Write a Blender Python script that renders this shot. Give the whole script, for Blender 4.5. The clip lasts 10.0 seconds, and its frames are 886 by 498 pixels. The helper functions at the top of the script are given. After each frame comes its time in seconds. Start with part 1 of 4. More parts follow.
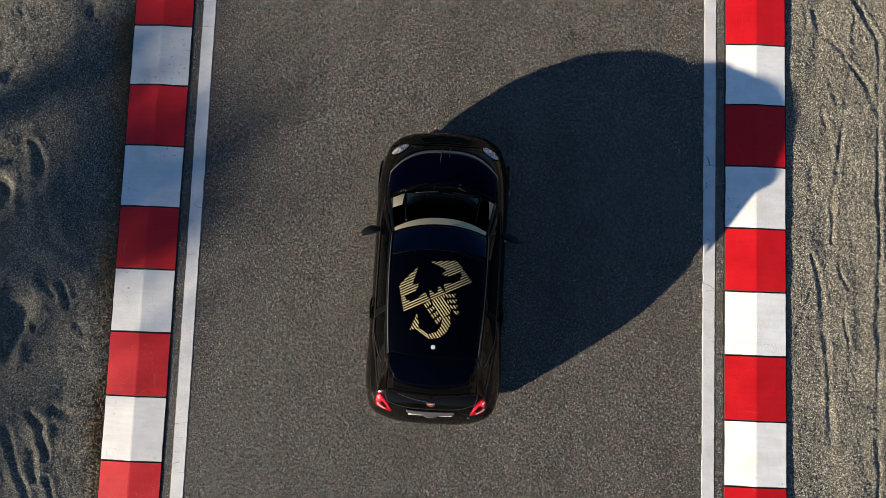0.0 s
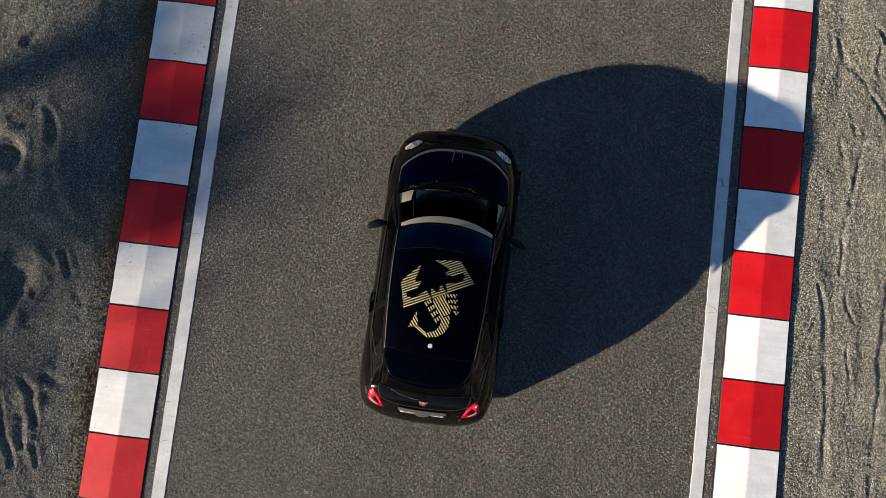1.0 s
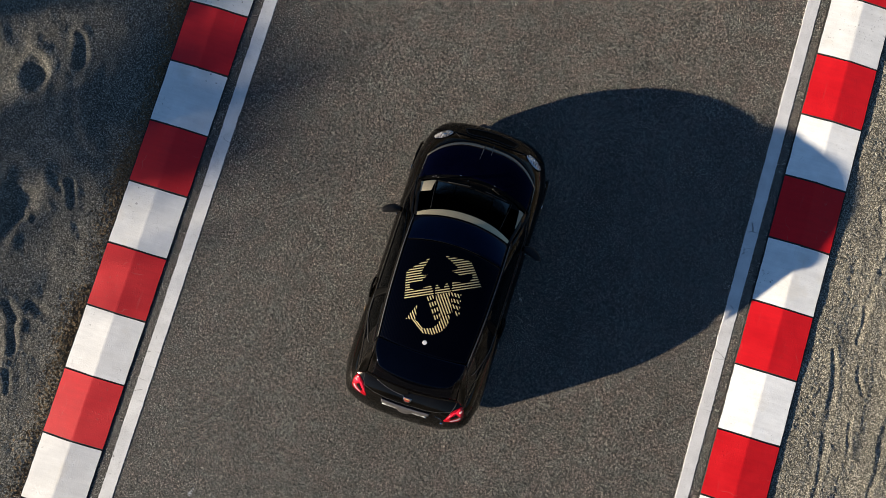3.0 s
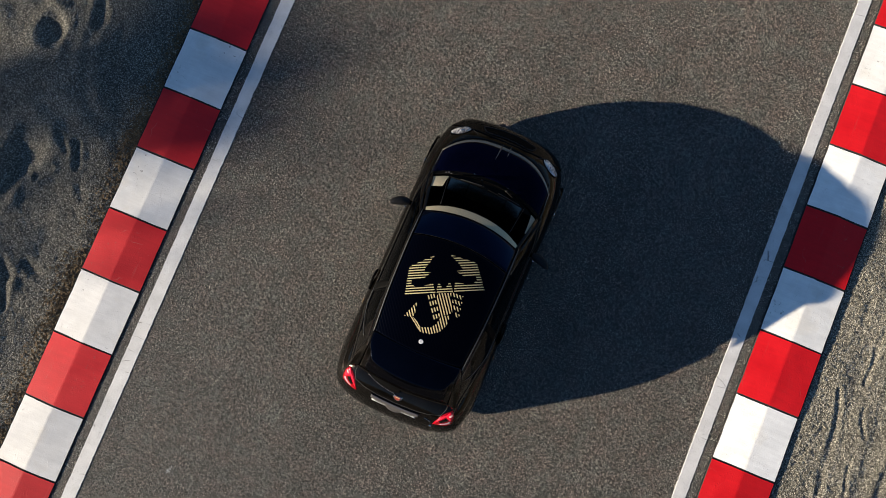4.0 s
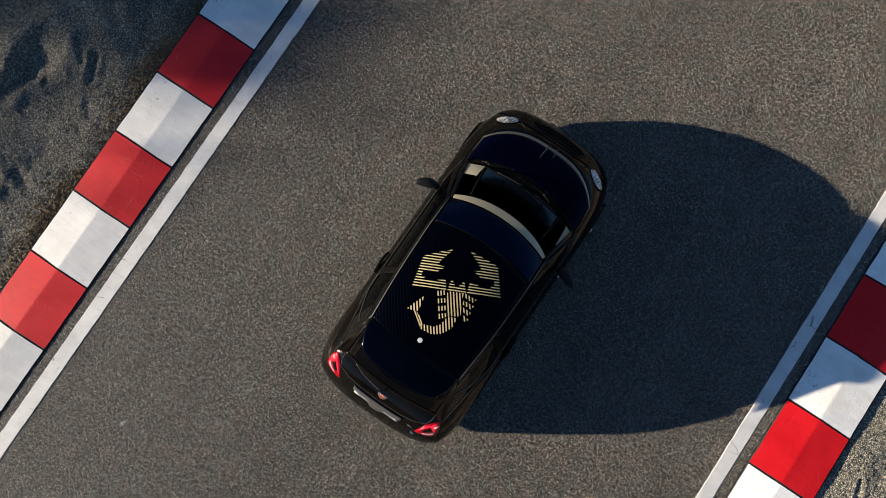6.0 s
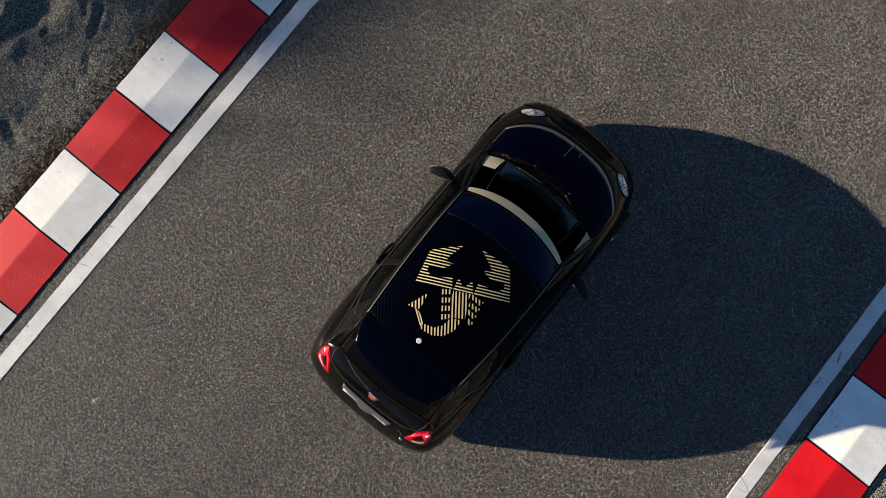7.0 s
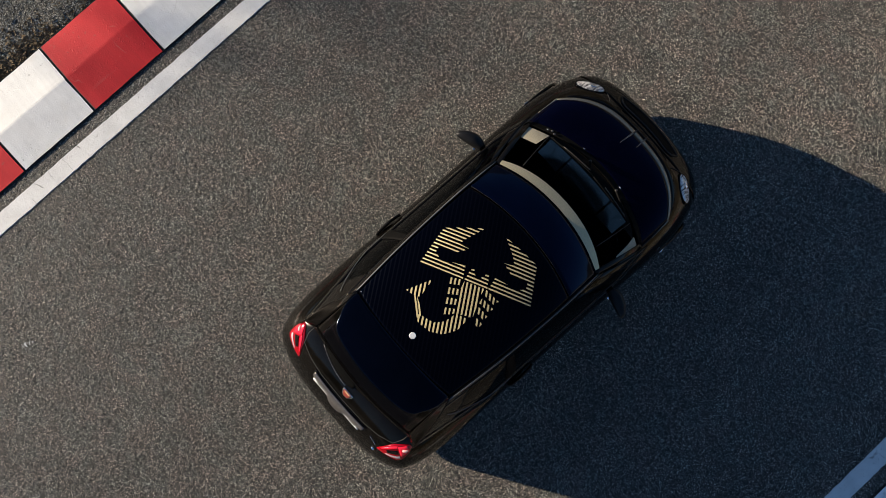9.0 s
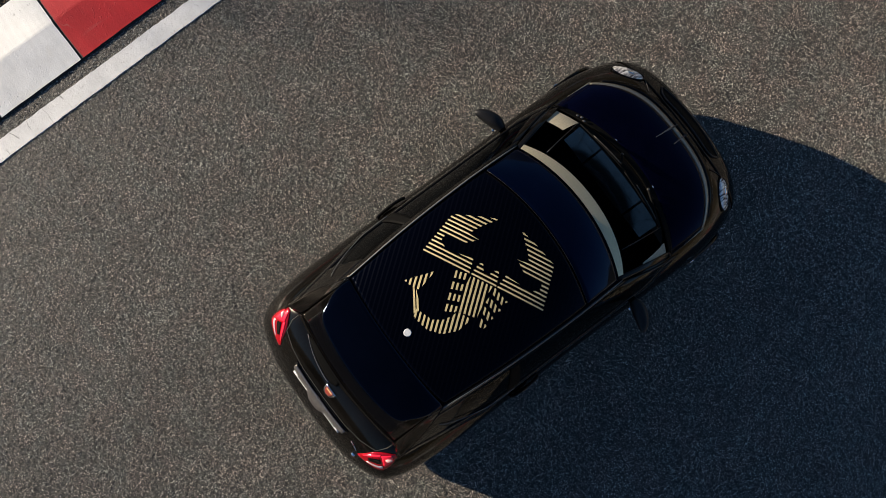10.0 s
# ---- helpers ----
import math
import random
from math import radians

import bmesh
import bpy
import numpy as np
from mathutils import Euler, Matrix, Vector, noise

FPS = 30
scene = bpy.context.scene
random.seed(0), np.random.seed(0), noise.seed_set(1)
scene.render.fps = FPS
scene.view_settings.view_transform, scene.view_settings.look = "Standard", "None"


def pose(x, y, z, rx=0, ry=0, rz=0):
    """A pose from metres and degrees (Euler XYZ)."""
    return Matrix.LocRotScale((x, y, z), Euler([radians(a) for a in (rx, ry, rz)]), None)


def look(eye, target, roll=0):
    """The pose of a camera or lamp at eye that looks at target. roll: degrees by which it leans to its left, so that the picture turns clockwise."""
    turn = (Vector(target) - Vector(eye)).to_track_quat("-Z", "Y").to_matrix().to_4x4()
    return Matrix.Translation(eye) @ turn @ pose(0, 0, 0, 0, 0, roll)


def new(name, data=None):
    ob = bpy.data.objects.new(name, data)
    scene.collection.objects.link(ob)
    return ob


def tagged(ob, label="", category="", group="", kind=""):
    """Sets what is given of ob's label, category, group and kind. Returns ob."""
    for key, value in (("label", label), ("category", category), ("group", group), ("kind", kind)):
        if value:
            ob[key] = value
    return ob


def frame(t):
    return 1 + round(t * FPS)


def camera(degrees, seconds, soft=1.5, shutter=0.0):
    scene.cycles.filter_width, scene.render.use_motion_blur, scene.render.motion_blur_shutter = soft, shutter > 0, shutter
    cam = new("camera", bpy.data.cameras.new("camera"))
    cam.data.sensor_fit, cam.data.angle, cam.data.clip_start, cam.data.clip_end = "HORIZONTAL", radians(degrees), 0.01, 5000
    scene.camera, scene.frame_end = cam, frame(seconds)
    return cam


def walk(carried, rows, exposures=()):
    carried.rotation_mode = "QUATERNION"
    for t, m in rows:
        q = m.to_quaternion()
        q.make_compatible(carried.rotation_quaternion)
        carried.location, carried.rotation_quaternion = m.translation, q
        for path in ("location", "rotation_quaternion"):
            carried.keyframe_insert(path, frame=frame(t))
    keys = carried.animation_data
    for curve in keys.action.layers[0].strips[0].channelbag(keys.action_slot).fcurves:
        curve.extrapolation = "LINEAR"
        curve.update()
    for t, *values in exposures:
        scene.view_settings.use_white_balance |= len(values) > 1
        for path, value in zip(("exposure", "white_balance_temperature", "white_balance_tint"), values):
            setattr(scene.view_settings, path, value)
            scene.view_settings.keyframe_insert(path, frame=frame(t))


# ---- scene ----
# ---------------------------------------------------------------- camera
cam = camera(63.83, 10.0, soft=0.9)
PATH = [
    # seconds, x, y, z, rx, ry, rz
    (0.0, 0.048, -0.002, 9.446, 4.99, 0.64, 2.17),
    (0.5, 0.049, -0.011, 9.428, 5.13, 0.64, 4.38),
    (1.0, 0.048, -0.021, 9.389, 5.14, 0.63, 6.82),
    (1.5, 0.044, -0.032, 9.328, 5.10, 0.58, 9.18),
    (2.0, 0.036, -0.033, 9.260, 5.07, 0.56, 11.68),
    (2.5, 0.026, -0.024, 9.182, 5.04, 0.54, 14.19),
    (4.0, 0.006, 0.022, 8.872, 4.76, 0.53, 22.35),
    (4.5, -0.009, 0.023, 8.743, 4.78, 0.51, 25.11),
    (5.0, -0.031, 0.012, 8.573, 4.75, 0.51, 28.01),
    (5.5, -0.057, -0.005, 8.360, 4.76, 0.47, 30.80),
    (7.0, -0.119, -0.046, 7.589, 4.81, 0.32, 38.56),
    (7.5, -0.131, -0.064, 7.325, 4.84, 0.23, 40.80),
    (8.0, -0.131, -0.081, 7.044, 4.77, 0.22, 43.03),
    (8.5, -0.128, -0.094, 6.744, 4.75, 0.25, 45.18),
    (9.0, -0.130, -0.104, 6.439, 4.63, 0.21, 47.52),
    (9.5, -0.128, -0.116, 6.149, 4.63, 0.23, 49.72),
    (10.0, -0.115, -0.126, 5.854, 4.67, 0.24, 52.22),
]
walk(cam, [(t, pose(*p)) for t, *p in PATH])

# ---------------------------------------------------------------- light
SHADOW = Vector((2.99, 1.97))            # the shadow of one metre of height
SUN_UP = math.atan2(1.0, SHADOW.length)
SUN_FROM = math.atan2(-SHADOW.x, -SHADOW.y)   # compass bearing of the sun, from +y towards +x
scene.view_settings.exposure = 1.35

world = bpy.data.worlds.new("sky")
scene.world = world
world.use_nodes = True
wn = world.node_tree.nodes
sky = wn.new("ShaderNodeTexSky")
sky.sky_type = "NISHITA"
sky.sun_disc = False
sky.sun_elevation = SUN_UP
sky.sun_rotation = SUN_FROM
sky.air_density, sky.dust_density, sky.ozone_density = 1.0, 0.0, 6.0
wn["Background"].inputs[1].default_value = 0.064
tint = wn.new("ShaderNodeMix")
tint.data_type, tint.blend_type = "RGBA", "MULTIPLY"
tint.inputs[0].default_value = 1.0
tint.inputs[7].default_value = (1.19, 0.94, 0.79, 1.0)
world.node_tree.links.new(sky.outputs[0], tint.inputs[6])
world.node_tree.links.new(tint.outputs[2], wn["Background"].inputs[0])

sun_data = bpy.data.lights.new("sun", "SUN")
sun_data.energy, sun_data.angle, sun_data.color = 4.8, radians(0.55), (1.0, 0.86, 0.67)
sun = new("sun", sun_data)
sun.matrix_world = look((-SHADOW.x * 10, -SHADOW.y * 10, 10), (0, 0, 0))


# ---------------------------------------------------------------- materials
class Nodes:
    """A short way to write a node material."""

    def __init__(self, name, **values):
        self.mat = bpy.data.materials.new(name)
        self.mat.use_nodes = True
        self.tree = self.mat.node_tree
        self.bsdf = self.tree.nodes["Principled BSDF"]
        for key, value in values.items():
            self.set(key.replace("_", " "), value)

    def set(self, key, value):
        self.wire(value, self.bsdf.inputs[key])

    def wire(self, value, socket):
        if isinstance(value, bpy.types.NodeSocket):
            self.tree.links.new(value, socket)
        elif isinstance(value, tuple) and len(value) == 3 and socket.type == "RGBA":
            socket.default_value = (*value, 1)
        else:
            socket.default_value = value

    def node(self, kind, out=0, feature="", **inputs):
        n = self.tree.nodes.new(kind)
        if feature:
            n.feature = feature
        for key, value in inputs.items():
            k = int(key[1:]) if key[0] == "i" and key[1:].isdigit() else key.replace("_", " ")
            self.wire(value, n.inputs[k])
        return n.outputs[out]

    def place(self, scale=(1, 1, 1), turn=0.0):
        co = self.node("ShaderNodeTexCoord", 3)
        return self.node("ShaderNodeMapping", Vector=co, Scale=scale, Rotation=(0, 0, turn))

    def world_place(self):
        return self.node("ShaderNodeNewGeometry", 0)

    def noise(self, where, scale, detail=4.0, rough=0.6, warp=0.0):
        return self.node("ShaderNodeTexNoise", 0, Vector=where, Scale=scale, Detail=detail, Roughness=rough, Distortion=warp)

    def cells(self, where, scale, out=0, feature="F1"):
        return self.node("ShaderNodeTexVoronoi", out, feature, Vector=where, Scale=scale)

    def ramp(self, value, *stops):
        n = self.tree.nodes.new("ShaderNodeValToRGB")
        e = n.color_ramp.elements
        for k, (at, c) in enumerate(stops):
            el = e[k] if k < len(e) else e.new(at)
            el.position = at
            el.color = (c, c, c, 1) if isinstance(c, (int, float)) else (*c, 1)
        self.wire(value, n.inputs[0])
        return n.outputs[0]

    def mix(self, how, a, b, kind="MIX"):
        n = self.tree.nodes.new("ShaderNodeMix")
        n.data_type, n.blend_type = "RGBA", kind
        self.wire(how, n.inputs[0])
        self.wire(a, n.inputs[6])
        self.wire(b, n.inputs[7])
        return n.outputs[2]

    def sum(self, a, b, kind="ADD"):
        n = self.tree.nodes.new("ShaderNodeMath")
        n.operation = kind
        self.wire(a, n.inputs[0])
        self.wire(b, n.inputs[1])
        return n.outputs[0]

    def bump(self, height, strength, distance):
        self.set("Normal", self.node("ShaderNodeBump", 0, Height=height, Strength=strength, Distance=distance))


def grey(v):
    return (v, v, v)


def speckle(m, w, big, small, *stops):
    """Stones of two sizes: a tone for each stone, and the height of the whole."""
    one = m.node("ShaderNodeSeparateColor", 0, i0=m.cells(w, big, 1))
    two = m.node("ShaderNodeSeparateColor", 1, i0=m.cells(w, small, 1))
    value = m.sum(m.sum(one, 0.68, "MULTIPLY"), m.sum(two, 0.32, "MULTIPLY"))
    high = m.sum(m.sum(1.0, m.cells(w, big, 0), "SUBTRACT"), m.sum(m.sum(1.0, m.cells(w, small, 0), "SUBTRACT"), 0.5, "MULTIPLY"))
    return m.ramp(value, *stops), high


def asphalt():
    m = Nodes("asphalt", Roughness=0.8, Diffuse_Roughness=1.0)
    w = m.world_place()
    tone, high = speckle(m, w, 138.0, 245.0, (0.24, (0.012, 0.0110, 0.0098)), (0.50, (0.041, 0.0374, 0.0330)), (0.72, (0.092, 0.084, 0.0742)), (0.90, (0.36, 0.328, 0.289)))
    pore = m.noise(w, 120.0, 3.0, 0.7)
    tone = m.mix(m.ramp(pore, (0.34, 0.4), (0.47, 0.0)), tone, (0.014, 0.013, 0.012))
    chip = m.node("ShaderNodeSeparateColor", 2, i0=m.cells(w, 155.0, 1))
    tone = m.mix(m.ramp(chip, (0.945, 0.0), (0.960, 0.9)), tone, (0.80, 0.735, 0.645))
    patch = m.noise(w, 1.6, 6.0, 0.65)
    tone = m.mix(1.0, tone, m.ramp(patch, (0.3, 0.86), (0.7, 1.12)), "MULTIPLY")
    hue = m.noise(w, 5.0, 4.0, 0.6)
    tone = m.mix(1.0, tone, m.ramp(hue, (0.38, (0.93, 1.02, 1.0)), (0.62, (1.08, 0.99, 0.95))), "MULTIPLY")
    lane = m.node("ShaderNodeMapping", Vector=w, Scale=(1.6, 0.05, 1.0))
    tone = m.mix(1.0, tone, m.ramp(m.noise(lane, 1.0, 3.0, 0.5), (0.3, 0.86), (0.7, 1.12)), "MULTIPLY")
    m.set("Base Color", tone)
    m.set("Roughness", m.ramp(pore, (0.3, 0.95), (0.7, 0.55)))
    m.bump(high, 0.55, 0.0050)
    return m.mat


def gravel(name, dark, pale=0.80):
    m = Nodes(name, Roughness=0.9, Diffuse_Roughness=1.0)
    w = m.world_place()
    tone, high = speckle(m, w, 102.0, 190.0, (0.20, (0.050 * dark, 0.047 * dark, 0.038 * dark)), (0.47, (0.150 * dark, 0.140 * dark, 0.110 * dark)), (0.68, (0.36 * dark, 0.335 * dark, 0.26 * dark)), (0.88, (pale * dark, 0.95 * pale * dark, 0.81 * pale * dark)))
    fine = m.noise(w, 130.0, 3.0, 0.7)
    tone = m.mix(m.ramp(fine, (0.34, 0.8), (0.48, 0.0)), tone, (0.020, 0.019, 0.017))
    patch = m.noise(w, 1.1, 5.0, 0.6)
    tone = m.mix(1.0, tone, m.ramp(patch, (0.3, 0.80), (0.7, 1.15)), "MULTIPLY")
    m.set("Base Color", tone)
    m.bump(high, 0.9, 0.009)
    return m.mat


def kerb_paint(name, colour, worn, spotted):
    m = Nodes(name, Roughness=0.55, IOR=1.3)
    w = m.world_place()
    rnd = m.node("ShaderNodeObjectInfo", 5)
    tone = m.mix(1.0, colour, m.ramp(rnd, (0.0, 0.88), (1.0, 1.08)), "MULTIPLY")
    cloud = m.noise(w, 3.0, 6.0, 0.65)
    tone = m.mix(1.0, tone, m.ramp(cloud, (0.3, 0.86), (0.72, 1.06)), "MULTIPLY")
    soil = m.noise(w, 2.1, 5.0, 0.6, 0.3)
    tone = m.mix(m.ramp(soil, (0.55, 0.0), (0.75, 0.30)), tone, m.mix(1.0, tone, (0.80, 0.68, 0.48), "MULTIPLY"))
    chips = m.noise(w, 48.0, 4.0, 0.6, 0.4)
    tone = m.mix(m.ramp(chips, (0.71, 0.0), (0.745, 0.8)), tone, worn)
    pits = m.noise(w, 105.0, 2.0, 0.5)
    rare = m.ramp(m.noise(w, 4.5, 3.0, 0.6), (0.46, 0.0), (0.62, 1.0))
    tone = m.mix(m.mix(1.0, m.ramp(pits, (0.70, 0.0), (0.75, 0.8)), rare, "MULTIPLY"), tone, m.mix(0.55, worn, (0.04, 0.035, 0.03)))
    streak = m.node("ShaderNodeMapping", Vector=w, Scale=(1.0, 9.0, 1.0))
    tone = m.mix(1.0, tone, m.ramp(m.noise(streak, 2.2, 5.0, 0.6), (0.3, 0.93), (0.7, 1.04)), "MULTIPLY")
    spots = m.noise(w, 26.0, 3.0, 0.5, 0.4)
    where = m.ramp(m.noise(w, 1.1, 2.0, 0.5), (0.55, 0.0), (0.63, 1.0))
    dirt = m.mix(1.0, m.ramp(spots, (0.64, 0.0), (0.70, spotted)), where, "MULTIPLY")
    tone = m.mix(dirt, tone, m.mix(0.6, worn, (0.05, 0.05, 0.035)))
    crack = m.node("ShaderNodeTexVoronoi", 0, "DISTANCE_TO_EDGE", Vector=m.mix(0.10, w, m.node("ShaderNodeTexNoise", 1, Vector=w, Scale=7.0)), Scale=2.3)
    line = m.mix(1.0, m.ramp(crack, (0.003, 0.5), (0.008, 0.0)), m.ramp(m.noise(w, 2.4, 2.0), (0.60, 0.0), (0.66, 1.0)), "MULTIPLY")
    tone = m.mix(line, tone, worn)
    scuff = m.node("ShaderNodeMapping", Vector=w, Scale=(14.0, 1.2, 1.0), Rotation=(0, 0, 0.2))
    tone = m.mix(m.ramp(m.noise(scuff, 1.3, 4.0, 0.7), (0.62, 0.0), (0.85, 0.35)), tone, worn)
    m.set("Base Color", tone)
    m.set("Roughness", m.ramp(cloud, (0.3, 0.42), (0.7, 0.66)))
    lumps = m.ramp(m.noise(w, 52.0, 2.0, 0.5), (0.60, 0.0), (0.70, 1.0))
    m.bump(m.sum(m.sum(m.noise(w, 70.0, 4.0, 0.7), m.sum(cloud, 0.6, "MULTIPLY")), m.sum(m.mix(1.0, lumps, rare, "MULTIPLY"), 0.9, "MULTIPLY")), 0.45, 0.0035)
    return m.mat


def line_paint():
    m = Nodes("road_line_paint", Roughness=0.6)
    w = m.world_place()
    base = m.ramp(m.noise(w, 5.0, 5.0, 0.6), (0.3, 0.52), (0.7, 0.66))
    crack = m.node("ShaderNodeTexVoronoi", 0, "DISTANCE_TO_EDGE", Vector=m.node("ShaderNodeMapping", Vector=m.mix(0.06, w, m.node("ShaderNodeTexNoise", 1, Vector=w, Scale=9.0)), Scale=(2.0, 6.0, 1)), Scale=1.0)
    tone = m.mix(m.mix(1.0, m.ramp(crack, (0.007, 0.85), (0.015, 0.0)), m.ramp(m.noise(w, 3.0), (0.55, 0.0), (0.62, 1.0)), "MULTIPLY"), base, (0.1, 0.1, 0.1))
    pores = m.noise(w, 80.0, 3.0, 0.7)
    tone = m.mix(m.ramp(pores, (0.60, 0.0), (0.70, 0.6)), tone, (0.09, 0.085, 0.08))
    m.set("Base Color", tone)
    m.bump(m.sum(m.noise(w, 34.0, 3.0, 0.6), pores), 0.6, 0.003)
    return m.mat


def car_paint(name, colour, rough=0.12, bend=1.4, sheen=(1.0, 1.0, 1.0)):
    m = Nodes(name, Base_Color=colour, Roughness=rough, IOR=bend, Specular_Tint=sheen)
    w = m.place()
    dust = m.noise(w, 40.0, 5.0, 0.75)
    m.set("Roughness", m.ramp(dust, (0.4, rough), (0.9, rough + 0.12)))
    film = m.noise(w, 3.0, 5.0, 0.65)
    m.set("Base Color", m.mix(1.0, colour, m.ramp(film, (0.3, 0.55), (0.7, 1.4)), "MULTIPLY"))
    return m.mat


def roof_wrap():
    """Black film with stripes of satin and gloss, slanting across the roof."""
    m = Nodes("roof_wrap", IOR=1.17, Specular_Tint=(0.5, 0.62, 1.0))
    w = m.place(turn=radians(-26.4 - 11.5))
    x = m.node("ShaderNodeSeparateXYZ", 0, Vector=w)
    stripe = m.ramp(m.sum(m.sum(x, 2 * math.pi / 0.030, "MULTIPLY"), 0.0, "SINE"), (0.35, 0.0), (0.65, 1.0))
    m.set("Base Color", m.mix(stripe, (0.0002, 0.0003, 0.0010), (0.0007, 0.0008, 0.0018)))
    m.set("Roughness", m.ramp(stripe, (0.0, 0.05), (1.0, 0.24)))
    m.bump(stripe, 0.03, 0.002)
    return m.mat


def plain(name, colour, rough=0.5, metal=0.0, grain=0.0, **more):
    m = Nodes(name, Base_Color=colour, Roughness=rough, Metallic=metal, **more)
    if grain:
        n = m.noise(m.place(), grain, 4.0, 0.6)
        m.set("Base Color", m.mix(1.0, colour, m.ramp(n, (0.3, 0.75), (0.7, 1.15)), "MULTIPLY"))
        m.bump(n, 0.2, 0.002)
    return m.mat


def glass(name, tint, bend):
    """A thin pane: mostly clear, with a gloss that grows at a slant."""
    m = Nodes(name)
    t = m.tree
    thru = t.nodes.new("ShaderNodeBsdfTransparent")
    thru.inputs[0].default_value = (*tint, 1)
    gloss = t.nodes.new("ShaderNodeBsdfGlossy")
    gloss.inputs["Roughness"].default_value = 0.02
    fres = t.nodes.new("ShaderNodeFresnel")
    fres.inputs[0].default_value = bend
    mixer = t.nodes.new("ShaderNodeMixShader")
    t.links.new(fres.outputs[0], mixer.inputs[0])
    t.links.new(thru.outputs[0], mixer.inputs[1])
    t.links.new(gloss.outputs[0], mixer.inputs[2])
    t.links.new(mixer.outputs[0], t.nodes["Material Output"].inputs[0])
    return m.mat


def reflector():
    """A chromed bowl under a fluted lens: its bright and dark reflections are streaked into the colour."""
    m = Nodes("headlight_reflector", Metallic=0.25, Roughness=0.2)
    w = m.place(scale=(60.0, 14.0, 20.0), turn=0.5)
    n = m.noise(w, 1.0, 3.0, 0.6, 0.5)
    m.set("Base Color", m.ramp(n, (0.38, (0.03, 0.03, 0.035)), (0.48, (0.28, 0.27, 0.27)), (0.62, (0.85, 0.83, 0.80))))
    m.bump(n, 0.5, 0.01)
    return m.mat


def unseen_hills():
    m = Nodes("unseen_hills", Roughness=0.95)
    w = m.world_place()
    m.set("Base Color", m.ramp(m.noise(w, 0.03, 6.0, 0.65), (0.35, (0.035, 0.035, 0.016)), (0.55, (0.10, 0.08, 0.045)), (0.7, (0.17, 0.13, 0.08))))
    return m.mat


# the left bed's gravel is a darker copy: low-sun shade in its colour
ASPHALT, GRAVEL, GRAVEL_SHADED, LINE = asphalt(), gravel("gravel", 0.94), gravel("shaded_gravel", 0.62, 1.1), line_paint()
RED = kerb_paint("red_kerb_paint", (0.62, 0.008, 0.014), (0.42, 0.10, 0.09), 0.3)
WHITE = kerb_paint("white_kerb_paint", (0.88, 0.88, 0.86), (0.48, 0.47, 0.45), 0.75)
RED_WORN = kerb_paint("worn_red_kerb_paint", (0.53, 0.014, 0.022), (0.40, 0.12, 0.11), 0.3)
WHITE_WORN = kerb_paint("worn_white_kerb_paint", (0.77, 0.765, 0.75), (0.45, 0.44, 0.42), 0.75)
MORTAR = plain("joint_bitumen", (0.018, 0.017, 0.016), 0.9, grain=60)
PAINT = car_paint("black_paint", (0.0028, 0.0024, 0.0020), 0.09, 1.32, (1.0, 0.90, 0.82))
# the sky's blue reflection is put into the colour of the next three
SPOILER = car_paint("spoiler_gloss", (0.0003, 0.0005, 0.0013), 0.05, 1.26, (0.42, 0.58, 1.0))
SKY_BLACK = car_paint("black_paint_sky_blue", (0.0004, 0.0005, 0.0034), 0.04, 1.18, (0.30, 0.38, 1.0))
GLASS_ROOF = car_paint("roof_glass_sky_blue", (0.0003, 0.0009, 0.0042), 0.05, 1.29, (0.22, 0.45, 1.0))
BUMPER = car_paint("bumper_gloss", (0.0012, 0.0011, 0.0011), 0.07, 1.22, (1.0, 0.93, 0.9))
WRAP = roof_wrap()
BLACK = plain("black_plastic", (0.0025, 0.0025, 0.0025), 0.6, grain=90, IOR=1.12)
RUBBER = plain("rubber", (0.015, 0.015, 0.015), 0.8, grain=120)
GLOSS = plain("gloss_black", (0.0005, 0.0005, 0.0010), 0.06, IOR=1.24)
# the horizon's reflection at the windscreen top, as a grey colour
GREY = plain("horizon_sheen_grey", (0.60, 0.50, 0.31), 0.42, metal=0.85, grain=300)
MIRROR_GREY = plain("mirror_grey", (0.007, 0.007, 0.0075), 0.42, grain=50, IOR=1.33)
WIPER_GREY = plain("wiper_grey", (0.05, 0.048, 0.046), 0.35, metal=0.6, grain=60)
HANDLE = plain("handle_grey", (0.16, 0.15, 0.15), 0.3, metal=0.7, grain=30)
GOLD = plain("gold_film", (0.48, 0.39, 0.20), 0.5, metal=0.1, grain=70)
ORANGE = plain("orange_decal", (0.42, 0.20, 0.03), 0.4)
CHROME = plain("chrome", (0.75, 0.75, 0.76), 0.12, metal=1.0)
RAIL = plain("rail_grey", (0.085, 0.088, 0.092), 0.45, metal=0.3, grain=30)
# grey that stands for the bright horizon mirrored in the hood
HOOD_SHEEN = plain("hood_sheen_grey", (0.27, 0.245, 0.20), 0.4, metal=0.9, grain=200)
ALLOY = plain("alloy", (0.12, 0.12, 0.125), 0.35, metal=0.9)
TAIL_RED = plain("red_lens", (0.22, 0.001, 0.006), 0.08)
GLOW_RED = plain("lit_red_lens", (0.85, 0.014, 0.04), 0.12)
PINK_GLINT = plain("pale_pink_glint", (0.85, 0.42, 0.42), 0.15)
PALE_LENS = plain("pale_lens", (0.33, 0.29, 0.34), 0.15)
LENS = reflector()
PLATE_WHITE = plain("plate_white", (0.52, 0.53, 0.55), 0.4, grain=60)
BEIGE = plain("beige_cloth", (0.60, 0.54, 0.42), 0.9, grain=150)
UNSEEN_HILLS = unseen_hills()
CLOTH = plain("dark_cloth", (0.0008, 0.0008, 0.001), 0.95, grain=150, IOR=1.05)
